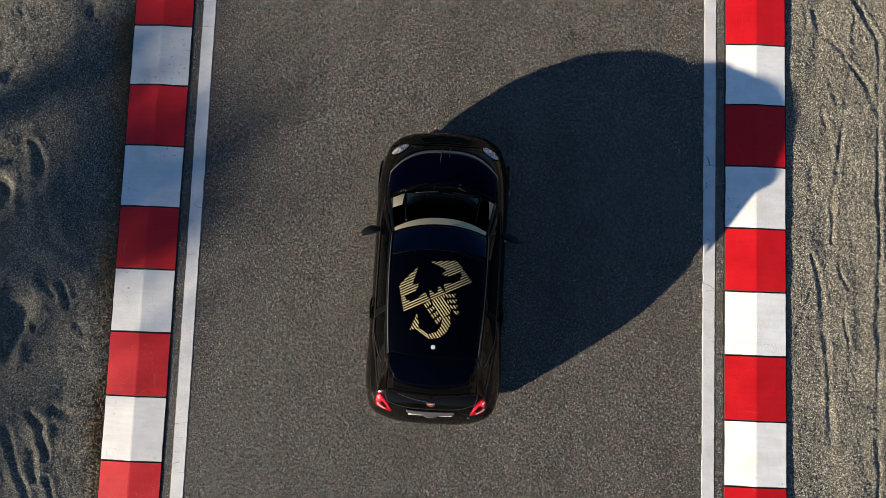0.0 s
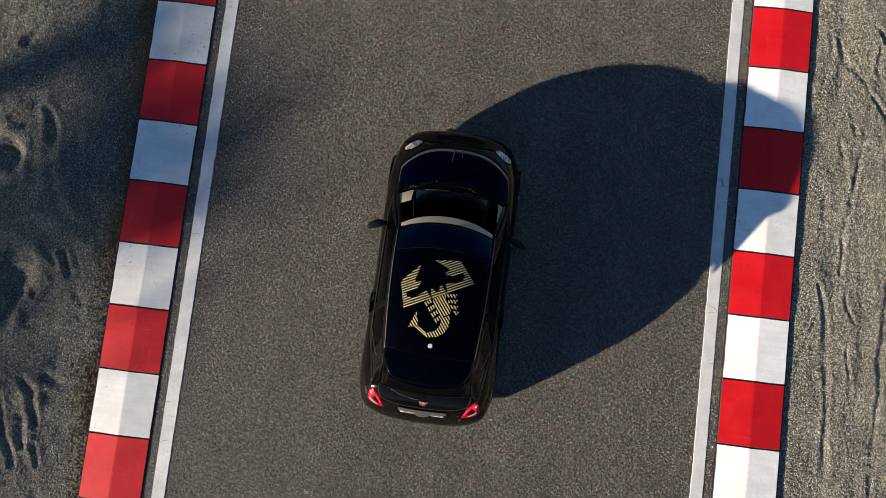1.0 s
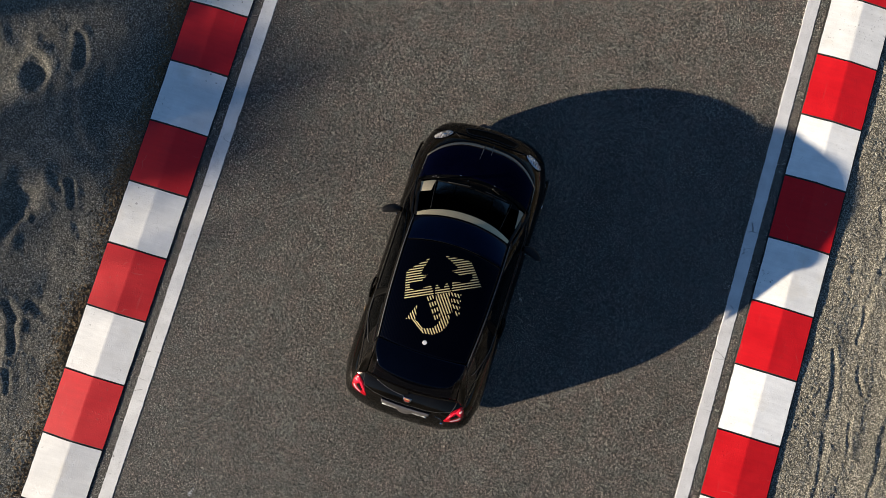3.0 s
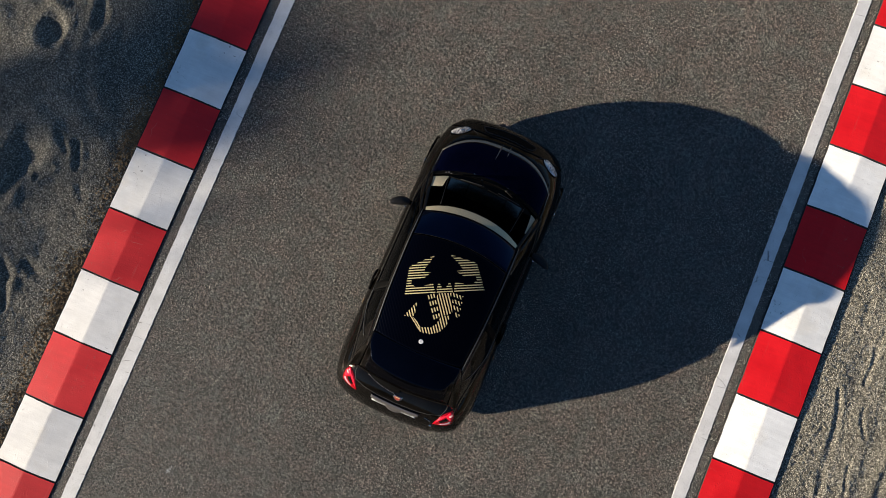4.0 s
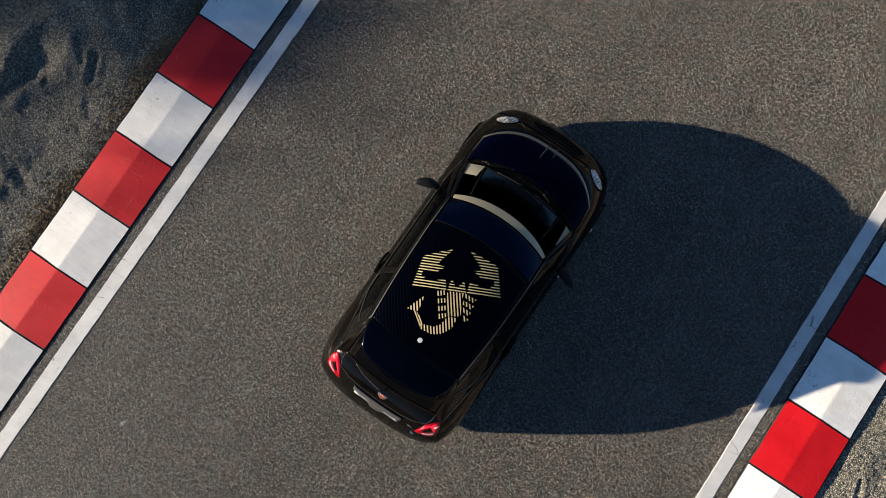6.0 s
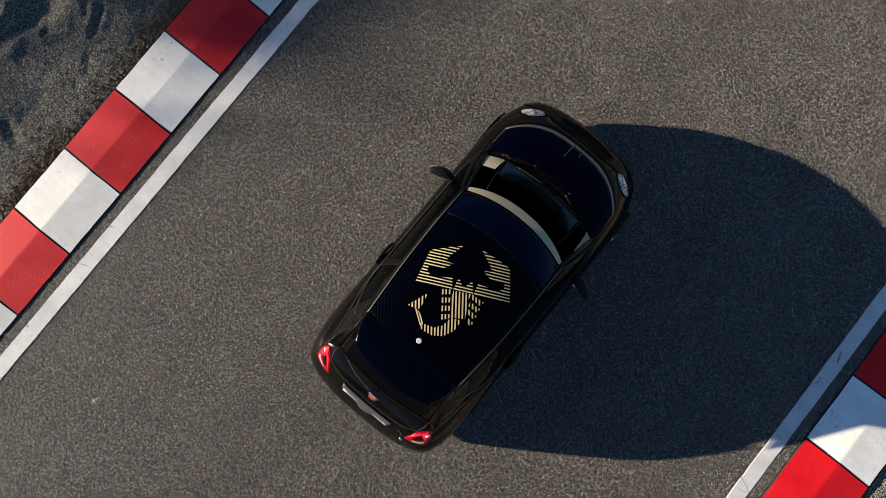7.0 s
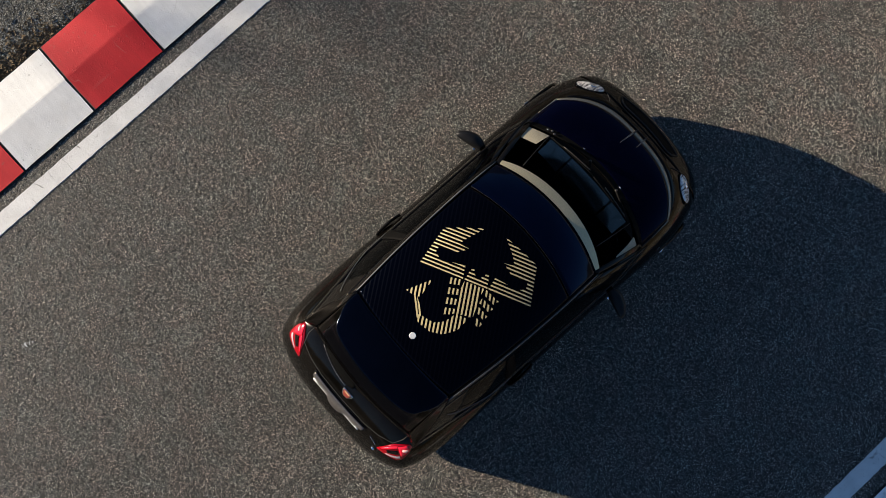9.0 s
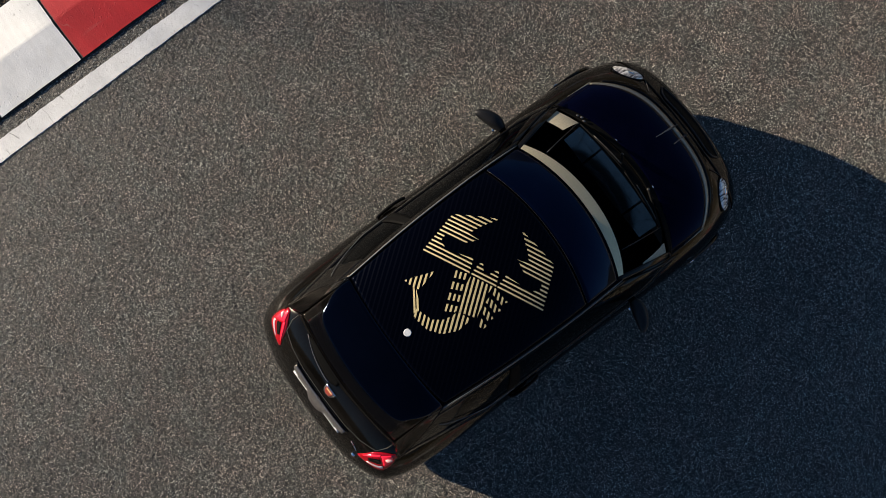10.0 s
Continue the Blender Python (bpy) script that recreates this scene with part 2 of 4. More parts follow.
SHIELD_RED = plain("shield_red", (0.20, 0.03, 0.02), 0.3)
CLEAR = glass("windscreen_glass", (0.72, 0.72, 0.70), 1.03)
DARK = glass("dark_glass", (0.03, 0.036, 0.04), 1.24)
SILVER = plain("silver_cap", (0.52, 0.54, 0.57), 0.4, grain=160)
DASH_MIRROR = plain("dash_panel", (0.145, 0.165, 0.165), 0.12, metal=1.0, grain=22)
LITTER = plain("dry_litter", (0.15, 0.10, 0.05), 0.9, grain=40)
STAIN = plain("dark_stain", (0.012, 0.011, 0.010), 0.7, grain=90)
BARK = plain("bark", (0.09, 0.07, 0.05), 0.9, grain=12)


def leaf_green():
    m = Nodes("foliage", Roughness=0.6)
    m.set("Base Color", m.ramp(m.node("ShaderNodeNewGeometry", 8), (0.0, (0.035, 0.06, 0.018)), (1.0, (0.09, 0.12, 0.035))))
    return m.mat


LEAF = leaf_green()


# ---------------------------------------------------------------- mesh helpers
def obj(name, verts, faces, mat, parent=None, label="", smooth=False):
    me = bpy.data.meshes.new(name)
    me.from_pydata([tuple(v) for v in verts], [], faces)
    me.update()
    if smooth:
        me.polygons.foreach_set("use_smooth", [True] * len(me.polygons))
    me.materials.append(mat)
    ob = new(name, me)
    ob.parent = parent
    if label:
        ob["label"] = label
    return ob


def part(name, bm, mat, parent=None, label="", smooth=True):
    me = bpy.data.meshes.new(name)
    bmesh.ops.recalc_face_normals(bm, faces=bm.faces)
    bm.to_mesh(me)
    bm.free()
    if smooth:
        me.polygons.foreach_set("use_smooth", [True] * len(me.polygons))
    me.materials.append(mat)
    ob = new(name, me)
    ob.parent = parent
    if label:
        ob["label"] = label
    return ob


def curve_at(points, x):
    """Smooth value through (x, value) points."""
    xs = [p[0] for p in points]
    if x <= xs[0]:
        return points[0][1]
    if x >= xs[-1]:
        return points[-1][1]
    k = max(i for i in range(len(xs) - 1) if xs[i] <= x)
    def slope(i):
        a, b = max(i - 1, 0), min(i + 1, len(xs) - 1)
        return (points[b][1] - points[a][1]) / (xs[b] - xs[a])
    h = xs[k + 1] - xs[k]
    u = (x - xs[k]) / h
    return ((1 + 2 * u) * (1 - u) ** 2 * points[k][1] + u * (1 - u) ** 2 * h * slope(k)
            + u * u * (3 - 2 * u) * points[k + 1][1] + u * u * (u - 1) * h * slope(k + 1))


def sheet(name, f, nu, nv, mat, parent=None, label="", thick=0.0, u=(0, 1), v=(0, 1), smooth=True):
    """A patch f(u, v); with a thickness it gets a back and rims."""
    us = np.linspace(u[0], u[1], nu + 1).tolist()
    vs = np.linspace(v[0], v[1], nv + 1).tolist()
    pts = [[Vector(f(a, b)) for b in vs] for a in us]
    bm = bmesh.new()
    top = [[bm.verts.new(p) for p in row] for row in pts]
    for i in range(nu):
        for j in range(nv):
            bm.faces.new((top[i][j], top[i + 1][j], top[i + 1][j + 1], top[i][j + 1]))
    if thick:
        bm.normal_update()
        if sum(p.normal.dot(p.co - Vector((0, 0, 0.5))) for row in top for p in row) < 0:
            bmesh.ops.reverse_faces(bm, faces=bm.faces[:])
            bm.normal_update()
        low = [[bm.verts.new(p.co - p.normal * thick) for p in row] for row in top]
        for i in range(nu):
            for j in range(nv):
                bm.faces.new((low[i][j], low[i][j + 1], low[i + 1][j + 1], low[i + 1][j]))
        rim = ([(i, 0) for i in range(nu)] + [(nu, j) for j in range(nv)] + [(i, nv) for i in range(nu, 0, -1)] + [(0, j) for j in range(nv, 0, -1)])
        for a, b in zip(rim, rim[1:] + rim[:1]):
            bm.faces.new((top[a[0]][a[1]], low[a[0]][a[1]], low[b[0]][b[1]], top[b[0]][b[1]]))
    return part(name, bm, mat, parent, label, smooth)


def tube(name, points, radius, mat, parent=None, label="", sides=8):
    """A round bar along points; radius may vary from end to end."""
    pts = [Vector(p) for p in points]
    n = len(pts)
    rad = [radius] * n if isinstance(radius, (int, float)) else [radius[0] + (radius[1] - radius[0]) * i / (n - 1) for i in range(n)]
    bm = bmesh.new()
    rings = []
    for i, p in enumerate(pts):
        d = (pts[min(i + 1, n - 1)] - pts[max(i - 1, 0)]).normalized()
        a = d.cross(Vector((0, 0, 1)))
        if a.length < 1e-3:
            a = d.cross(Vector((1, 0, 0)))
        a.normalize()
        b = d.cross(a)
        rings.append([bm.verts.new(p + rad[i] * (math.cos(t) * a + math.sin(t) * b)) for t in [2 * math.pi * k / sides for k in range(sides)]])
    for r, s in zip(rings, rings[1:]):
        for k in range(sides):
            bm.faces.new((r[k], r[(k + 1) % sides], s[(k + 1) % sides], s[k]))
    bm.faces.new(rings[0])
    bm.faces.new(rings[-1])
    return part(name, bm, mat, parent, label)


def box(name, size, m, mat, parent=None, label="", bevel=0.0):
    bm = bmesh.new()
    bmesh.ops.create_cube(bm, size=1.0, matrix=m @ Matrix.Diagonal((*size, 1)))
    if bevel:
        bmesh.ops.bevel(bm, geom=bm.edges[:], offset=bevel, segments=2, affect="EDGES", profile=0.7)
    return part(name, bm, mat, parent, label, smooth=False)


def blob(name, size, m, mat, parent=None, label="", power=1.0, seg=20):
    """A rounded body: an ellipsoid, squarer for a power below one."""
    bm = bmesh.new()
    bmesh.ops.create_uvsphere(bm, u_segments=seg, v_segments=seg // 2 + 2, radius=1.0)
    for vert in bm.verts:
        vert.co = Vector([math.copysign(abs(c) ** power, c) * s for c, s in zip(vert.co, size)])
    bm.transform(m)
    return part(name, bm, mat, parent, label)


def value_noise(x, y, seed):
    """Smooth noise from -1 to 1 over arrays of places."""
    xi, yi = np.floor(x).astype(np.int64), np.floor(y).astype(np.int64)
    fx, fy = x - xi, y - yi
    fx, fy = fx * fx * (3 - 2 * fx), fy * fy * (3 - 2 * fy)
    def h(a, b):
        k = (a * 374761393 + b * 668265263 + seed * 974634777) & 0x7FFFFFFF
        k = ((k ^ (k >> 13)) * 1274126177) & 0x7FFFFFFF
        return ((k ^ (k >> 16)) & 0xFFFF) / 32767.5 - 1
    return (h(xi, yi) * (1 - fx) + h(xi + 1, yi) * fx) * (1 - fy) + (h(xi, yi + 1) * (1 - fx) + h(xi + 1, yi + 1) * fx) * fy


def grid_mesh(name, xs, ys, height, mat, stones=0.0, seed=1):
    """A height field; with stones its fine part is uneven from grain to grain."""
    X, Y = np.meshgrid(xs, ys, indexing="ij")
    rng = np.random.default_rng(seed)
    if stones:
        dx, dy = np.gradient(xs)[:, None] + 0 * X, np.gradient(ys)[None, :] + 0 * Y
        fine = (dx < 0.03) & (dy < 0.03)
        X = X + np.where(fine, dx * rng.uniform(-0.33, 0.33, X.shape), 0)
        Y = Y + np.where(fine, dy * rng.uniform(-0.33, 0.33, X.shape), 0)
    Z = height(X, Y)
    if stones:
        Z = Z + np.where(fine, stones * np.clip(rng.normal(0, 1, X.shape), -1.6, 2.0), 0)
    n, k = X.shape
    co = np.stack([X, Y, Z], -1).reshape(-1, 3)
    i = (np.arange(n - 1)[:, None] * k + np.arange(k - 1)[None, :]).ravel()
    quads = np.stack([i, i + k, i + k + 1, i + 1], -1)
    me = bpy.data.meshes.new(name)
    me.vertices.add(len(co))
    me.vertices.foreach_set("co", co.astype(np.float32).ravel())
    me.loops.add(quads.size)
    me.loops.foreach_set("vertex_index", quads.astype(np.int32).ravel())
    me.polygons.add(len(quads))
    me.polygons.foreach_set("loop_start", np.arange(0, quads.size, 4, dtype=np.int32))
    me.update(calc_edges=True)
    me.validate()
    me.polygons.foreach_set("use_smooth", [True] * len(me.polygons))
    me.materials.append(mat)
    return new(name, me)


# ---------------------------------------------------------------- the ground and the track
KERB_IN, KERB_OUT, STEP = 3.643, 4.451, 0.837
ground = obj("ground", [(-1500, -1500, -0.12), (1500, -1500, -0.12), (1500, 1500, -0.12), (-1500, 1500, -0.12)], [(0, 1, 2, 3)], GRAVEL)
tagged(ground, "flat gravel and dust round the race track", "ground", kind="structure")


def hills():
    """An added, unseen ring of low dry hills that closes the horizon and browns the car's reflections."""
    n, rings = 180, [(520, 0.0), (600, 0.35), (700, 0.75), (820, 1.0), (980, 0.8)]
    verts, faces = [], []
    for r, part_of in rings:
        for k in range(n):
            a = 2 * math.pi * k / n
            high = 140 + 22 * math.sin(3 * a + 1) + 14 * math.sin(7 * a) + 7 * math.sin(19 * a + r)
            verts.append((r * math.cos(a), r * math.sin(a), -0.2 + high * part_of))
    for j in range(len(rings) - 1):
        for k in range(n):
            faces.append((j * n + k, j * n + (k + 1) % n, (j + 1) * n + (k + 1) % n, (j + 1) * n + k))
    tagged(obj("backdrop", verts, faces, UNSEEN_HILLS, smooth=True), "added unseen ring of low dry brown hills for the car's reflections", "hills", kind="structure")


hills()



def spaced(*legs):
    """Places from leg to leg, each with its own step."""
    out = []
    for a, b, step in legs:
        out += list(np.arange(a, b - step * 0.3, step))
    return np.array(out + [legs[-1][1]])


road = grid_mesh("road", spaced((-3.66, 3.66, 0.0098)), spaced((-90, -4.2, 4.0), (-4.2, 5.7, 0.0098), (5.7, 130, 4.0)),
                 lambda x, y: 0.0010 * value_noise(x * 38, y * 38, 61) + 0.002 * value_noise(x * 1.3, y * 0.6, 62) - 0.002, ASPHALT, 0.0022, 3)
tagged(road, "grey coarse asphalt race track with light stones", "road", kind="structure")


def along(lines, x, y, wide, deep, wander=0.03):
    """Grooves along broken lines, with a low ridge on both sides."""
    z = np.zeros_like(x)
    wob = wander * value_noise(y * 3.1, x * 0.7, 5) + 0.007 * value_noise(y * 11, x * 7, 7)
    for n, line in enumerate(lines):
        side = np.full_like(x, 99.0)
        for (x0, y0), (x1, y1) in zip(line, line[1:]):
            dx, dy = x1 - x0, y1 - y0
            u = np.clip(((x - x0) * dx + (y - y0) * dy) / (dx * dx + dy * dy), 0, 1)
            side = np.minimum(side, np.hypot(x - x0 - u * dx + wob, y - y0 - u * dy))
        side = side / (wide * (1 + 0.35 * value_noise(x * 2.3 + n, y * 2.3, 8)))
        cut = 0.70 + 0.5 * value_noise(x * 1.7 + 3 * n, y * 1.7, 6)
        z += deep * cut * (0.45 * np.exp(-((side - 1.8) / 0.8) ** 2) - np.exp(-side ** 2))
    return z


def hollows(places, x, y):
    """Scooped hollows: x, y, half width, half length, depth; the far lip is heaped up."""
    z = np.zeros_like(x)
    for x0, y0, a, b, deep in places:
        r = np.hypot((x - x0 + 0.03 * value_noise(y * 5, x * 5, 9)) / a, (y - y0) / b)
        z += deep * (0.25 * np.exp(-((r - 1.5) / 0.5) ** 2) - np.exp(-r ** 3)) * (0.8 + 0.4 * value_noise(x * 6, y * 6, 10))
    return z


def grain(x, y):
    return (0.003 * value_noise(x * 31, y * 31, 12)
            + 0.003 * value_noise(x * 11, y * 11, 13) + 0.012 * value_noise(x * 2.6, y * 2.6, 14))


def settle(z, x, y, edge):
    """Sinks to the ground far out, and lies low along the kerb."""
    far = np.clip((np.maximum(np.abs(x) - 8.0, np.abs(y - 0.7) - 6.5)) / 10.0, 0, 1)
    near = np.exp(-np.abs(np.abs(x) - edge) / 0.10)
    return z * (1 - far) * (1 - 0.6 * near) - 0.028 - 0.082 * far


RUTS_LONG = [[(5.40, 4.46), (5.74, 3.87), (5.71, 2.11), (5.65, -2.17), (5.66, -5.0)],
             [(4.83, 4.28), (4.95, 3.96), (5.24, 3.72), (5.35, 3.46), (5.30, 3.03), (5.21, 2.48), (5.10, 1.71), (5.08, 1.10)],
             [(4.81, 0.92), (4.91, 0.57), (4.96, 0.12), (5.01, -0.54), (5.03, -0.91), (5.07, -1.59)],
             [(5.35, 3.54), (5.58, 3.24), (5.72, 2.85)]]
RUTS_SHORT = [[(5.40, 4.22), (5.38, 3.88)], [(4.71, 4.37), (4.76, 4.05)], [(5.02, 3.40), (5.17, 2.99)],
              [(4.97, 2.88), (5.06, 2.55), (5.08, 2.25), (5.13, 2.06)], [(4.80, 2.16), (4.80, 1.83)], [(5.42, 2.04), (5.40, 1.72)],
              [(4.78, 0.40), (4.70, 0.11), (4.62, -0.13)], [(5.17, 0.82), (5.21, 0.64), (5.29, 0.49)], [(5.31, 0.94), (5.40, 0.72)],
              [(5.24, 0.13), (5.31, -0.54)], [(5.29, 1.50), (5.33, 1.09)]]
RUTS_SHADE = [[(-5.94, 3.42), (-6.06, 3.21), (-6.16, 2.97)], [(-5.60, 1.71), (-5.71, 2.06)], [(-5.42, -1.55), (-5.26, -1.72), (-5.17, -2.12)],
              [(-5.74, -1.78), (-5.58, -2.20), (-5.41, -2.65)], [(-5.11, -1.49), (-4.86, -1.57)], [(-5.44, 0.20), (-5.25, 0.02)],
              [(-5.17, 0.15), (-5.07, -0.11)], [(-5.36, -2.04), (-5.29, -2.40)], [(-5.15, -2.40), (-5.08, -2.61)],
              [(-6.08, 3.92), (-5.96, 3.68)], [(-5.05, 4.12), (-5.09, 3.87)], [(-4.90, -0.36), (-4.81, -0.47)],
              [(-5.27, 1.80), (-5.15, 0.80)], [(-5.49, -0.42), (-5.35, -0.27)]]
HOLLOWS = [(-6.12, 1.42, 0.16, 0.20, 0.10), (-5.76, -0.22, 0.22, 0.36, 0.12), (-5.80, -0.68, 0.12, 0.22, 0.07)]


def right_bed(x, y):
    z = along(RUTS_LONG, x, y, 0.036, 0.015, 0.012) + along(RUTS_SHORT, x, y, 0.030, 0.009, 0.015) + grain(x, y)
    z += 0.010 * value_noise(x * 6 + 1.5 * value_noise(x * 0.7, y * 0.7, 22), y * 0.5, 21) + 0.0025 * value_noise(x * 15, y * 1.6, 23)
    return settle(z, x, y, KERB_OUT)


def left_bed(x, y):
    swirl = 0.5 * value_noise(x * 0.8, y * 0.8, 31)
    z = along(RUTS_SHADE, x, y, 0.055, 0.028, 0.05) + hollows(HOLLOWS, x, y) + grain(x, y)
    z += 0.010 * value_noise(x * 7 + swirl, y * 5, 33) + 0.028 * value_noise(x * 3.2 + swirl * 3, y * 1.9 + swirl * 2, 32)
    return settle(z, x, y, KERB_OUT)


YS = spaced((-60, -8, 4.0), (-8, -3.8, 0.2), (-3.8, 5.8, 0.0125), (5.8, 9, 0.2), (9, 80, 4.0))
bed = grid_mesh("gravel_bed", spaced((4.46, 6.2, 0.0125), (6.2, 8, 0.2), (8, 40, 4.0)), YS, right_bed, GRAVEL, 0.0034, 4)
tagged(bed, "sunlit beige gravel with long tyre ruts", "gravel", kind="structure")
bed = grid_mesh("gravel_bed", -spaced((4.46, 6.9, 0.0125), (6.9, 8, 0.2), (8, 40, 4.0))[::-1], YS, left_bed, GRAVEL_SHADED, 0.0034, 5)
tagged(bed, "gravel in tree shade, its colour darkened for shade too, with soft mounds", "gravel", kind="structure")


def white_line(x0, x1):
    """A painted strip with frayed edges and a small thickness."""
    ys = np.arange(-60, 90, 0.5)
    ys = np.concatenate([ys[ys < -4.2], np.arange(-4.2, 6.4, 0.012), ys[ys > 6.4]])
    def bite(where, k):
        n = value_noise(ys * 45, ys * 0 + where, k)
        return 0.004 * n + 0.010 * np.clip(n * value_noise(ys * 14, ys * 0 + where, k + 10) - 0.25, 0, 1) + 0.003 * value_noise(ys * 9, ys * 0 + where, k + 20)
    a, b = x0 + bite(x0, 41), x1 - bite(x1, 43)
    verts, faces = [], []
    for y, p, q in zip(ys, a, b):
        verts += [(p, y, -0.003), (p + 0.003, y, 0.004), (q - 0.003, y, 0.004), (q, y, -0.003)]
    for i in range(len(ys) - 1):
        for k in range(3):
            faces.append((4 * i + k, 4 * i + k + 1, 4 * i + k + 5, 4 * i + k + 4))
    line = obj("road_line", verts, faces, LINE)
    return tagged(line, "worn white edge line painted on the asphalt", "road marking", kind="structure")


white_line(-3.515, -3.345)
white_line(3.36, 3.52)


# ---------------------------------------------------------------- the car
WIDTH = [(-1.842, 0.20), (-1.835, 0.36), (-1.80, 0.53), (-1.70, 0.705), (-1.55, 0.775), (-1.35, 0.805), (-1.0, 0.815), (0.0, 0.806), (0.9, 0.815),
         (1.2, 0.808), (1.40, 0.772), (1.55, 0.728), (1.68, 0.655), (1.76, 0.56), (1.81, 0.43), (1.842, 0.22)]
TOP = [(-1.842, 0.50), (-1.82, 0.58), (-1.77, 0.68), (-1.68, 0.82), (-1.60, 0.91), (-1.50, 0.985), (-1.40, 1.03), (-1.2, 1.04), (0.6, 0.985),
       (1.0, 0.985), (1.15, 0.970), (1.35, 0.918), (1.50, 0.850), (1.58, 0.795), (1.66, 0.725), (1.75, 0.63), (1.81, 0.53), (1.842, 0.44)]
SHOULDER = [(-1.842, 0.40), (-1.75, 0.53), (-1.6, 0.64), (-1.3, 0.68), (-0.5, 0.66), (0.6, 0.64), (1.2, 0.60), (1.5, 0.54), (1.7, 0.45), (1.842, 0.36)]
WHEELS = [(1.13, 0.30), (-1.17, 0.30)]


def deck(x, y):
    """Height of the lower body's upper side."""
    w = curve_at(WIDTH, y) * 0.995
    s, t = curve_at(SHOULDER, y), curve_at(TOP, y)
    r = min(abs(x) / w, 1.0)
    return s + (t - s) * (1 - r ** 3.2) ** (1 / 1.9)


def car_body(car):
    """The lower shell: a loft of sections with the wheel arches cut out."""
    ys = sorted(set([round(v, 4) for v in np.concatenate([np.linspace(-1.842, -1.5, 20), np.linspace(-1.5, 1.5, 90), np.linspace(1.5, 1.842, 20)])]))
    bm = bmesh.new()
    rows = []
    for y in ys:
        w, s, t = curve_at(WIDTH, y), curve_at(SHOULDER, y), curve_at(TOP, y)
        low = 0.19 if abs(y) < 1.5 else 0.19 + 0.10 * ((abs(y) - 1.5) / 0.34) ** 2 if y > 0 else 0.19 - 0.012 * (-y - 1.5) / 0.34
        half = []
        for k in range(9):
            u = k / 8
            z = low + (s - low) * u
            half.append((w * (0.955 + 0.045 * math.sin(u * math.pi / 2)) + 0.006 * math.sin(u * math.pi), z))
        for k in range(1, 19):
            a = math.pi / 2 * k / 18
            r = math.cos(a) ** (2 / 3.2)
            half.append((w * r, s + (t - s) * (1 - r ** 3.2) ** (1 / 1.9) if k < 18 else t))
        ring = [(x, y, z) for x, z in half] + [(-x, y, z) for x, z in half[-2::-1]]
        rows.append([bm.verts.new(p) for p in ring])
    for a, b in zip(rows, rows[1:]):
        for k in range(len(a) - 1):
            bm.faces.new((a[k], a[k + 1], b[k + 1], b[k]))
        bm.faces.new((a[-1], a[0], b[0], b[-1]))
    bm.faces.new(rows[0])
    bm.faces.new(rows[-1][::-1])
    gone = [f for f in bm.faces if any(math.hypot(f.calc_center_median().y - y, f.calc_center_median().z - z) < 0.325 for y, z in WHEELS)
            and abs(f.calc_center_median().x) > 0.5 and f.calc_center_median().z < 0.66]
    bmesh.ops.delete(bm, geom=gone, context="FACES")
    # the cabin opening, below the windows
    gone = [f for f in bm.faces if abs(f.calc_center_median().x) < 0.60 and -1.05 < f.calc_center_median().y < 0.88 and f.calc_center_median().z > 0.85]
    bmesh.ops.delete(bm, geom=gone, context="FACES")
    return part("body", bm, PAINT, car)


ROOF_MID = [(-1.0, 1.425), (-0.97, 1.43), (-0.6, 1.463), (-0.25, 1.465), (0.1, 1.425), (0.3, 1.372), (0.45, 1.312), (0.57, 1.250)]
ROOF_HALF = [(-1.0, 0.495), (-0.5, 0.528), (0.0, 0.547), (0.3, 0.555), (0.57, 0.57)]


def roof_at(s, v):
    """s across from -1 to 1, v from the rear edge to the front edge."""
    front, rear = 0.555 - 0.105 * s * s, -0.968 + 0.03 * s * s
    y = rear + (front - rear) * v
    return (s * curve_at(ROOF_HALF, y), y, curve_at(ROOF_MID, y + 0.105 * s * s * max(0, v)) - 0.085 * abs(s) ** 2.6)


def screen_at(s, v):
    """The windscreen: v from the roof down to the cowl."""
    a = Vector(roof_at(s, 1.0))
    b = Vector((0.672 * s, 1.075 - 0.17 * s * s, 0.965 - 0.055 * s * s))
    p = a.lerp(b, v)
    bow = 0.055 * 4 * v * (1 - v)
    return p + bow * Vector((0.15 * s, 0.62, 0.78))


def spoiler_at(s, v):
    """The roof spoiler: v from the roof back to its rounded rear edge."""
    a = Vector(roof_at(s, 0.0))
    b = Vector((s * (0.468 - 0.030 * abs(s) ** 9), -1.294 + 0.062 * s * s + 0.060 * abs(s) ** 9, 1.392 - 0.03 * s * s))
    return a.lerp(b, v) + Vector((s * 0.02 * math.sin(math.pi * v), 0, 0.012 * math.sin(math.pi * v)))


def back_at(s, v):
    """The rear window, from under the spoiler down to the tailgate."""
    a = Vector((0.50 * s, -1.03, 1.345))
    b = Vector((0.53 * s, -1.43 + 0.05 * s * s, 1.045 - 0.015 * s * s))
    return a.lerp(b, v) + 0.02 * 4 * v * (1 - v) * Vector((0.0, -0.6, 0.8))


def side_at(side):
    """The side of the cabin: u from the screen to the rear, v from the roof down to the belt."""
    def f(u, v):
        top = Vector(roof_at(1.0, 1 - u))
        low = Vector((0.735 - 0.10 * max(0, u - 0.72) ** 1.0 / 0.28 - 0.05 * max(0, 0.12 - u) / 0.12, 0.93 - 2.36 * u, 0.93 + 0.07 * u))
        p = top.lerp(low, v) + 0.02 * 4 * v * (1 - v) * Vector((0.9, 0, 0.35))
        return Vector((p.x * side, p.y, p.z))
    return f


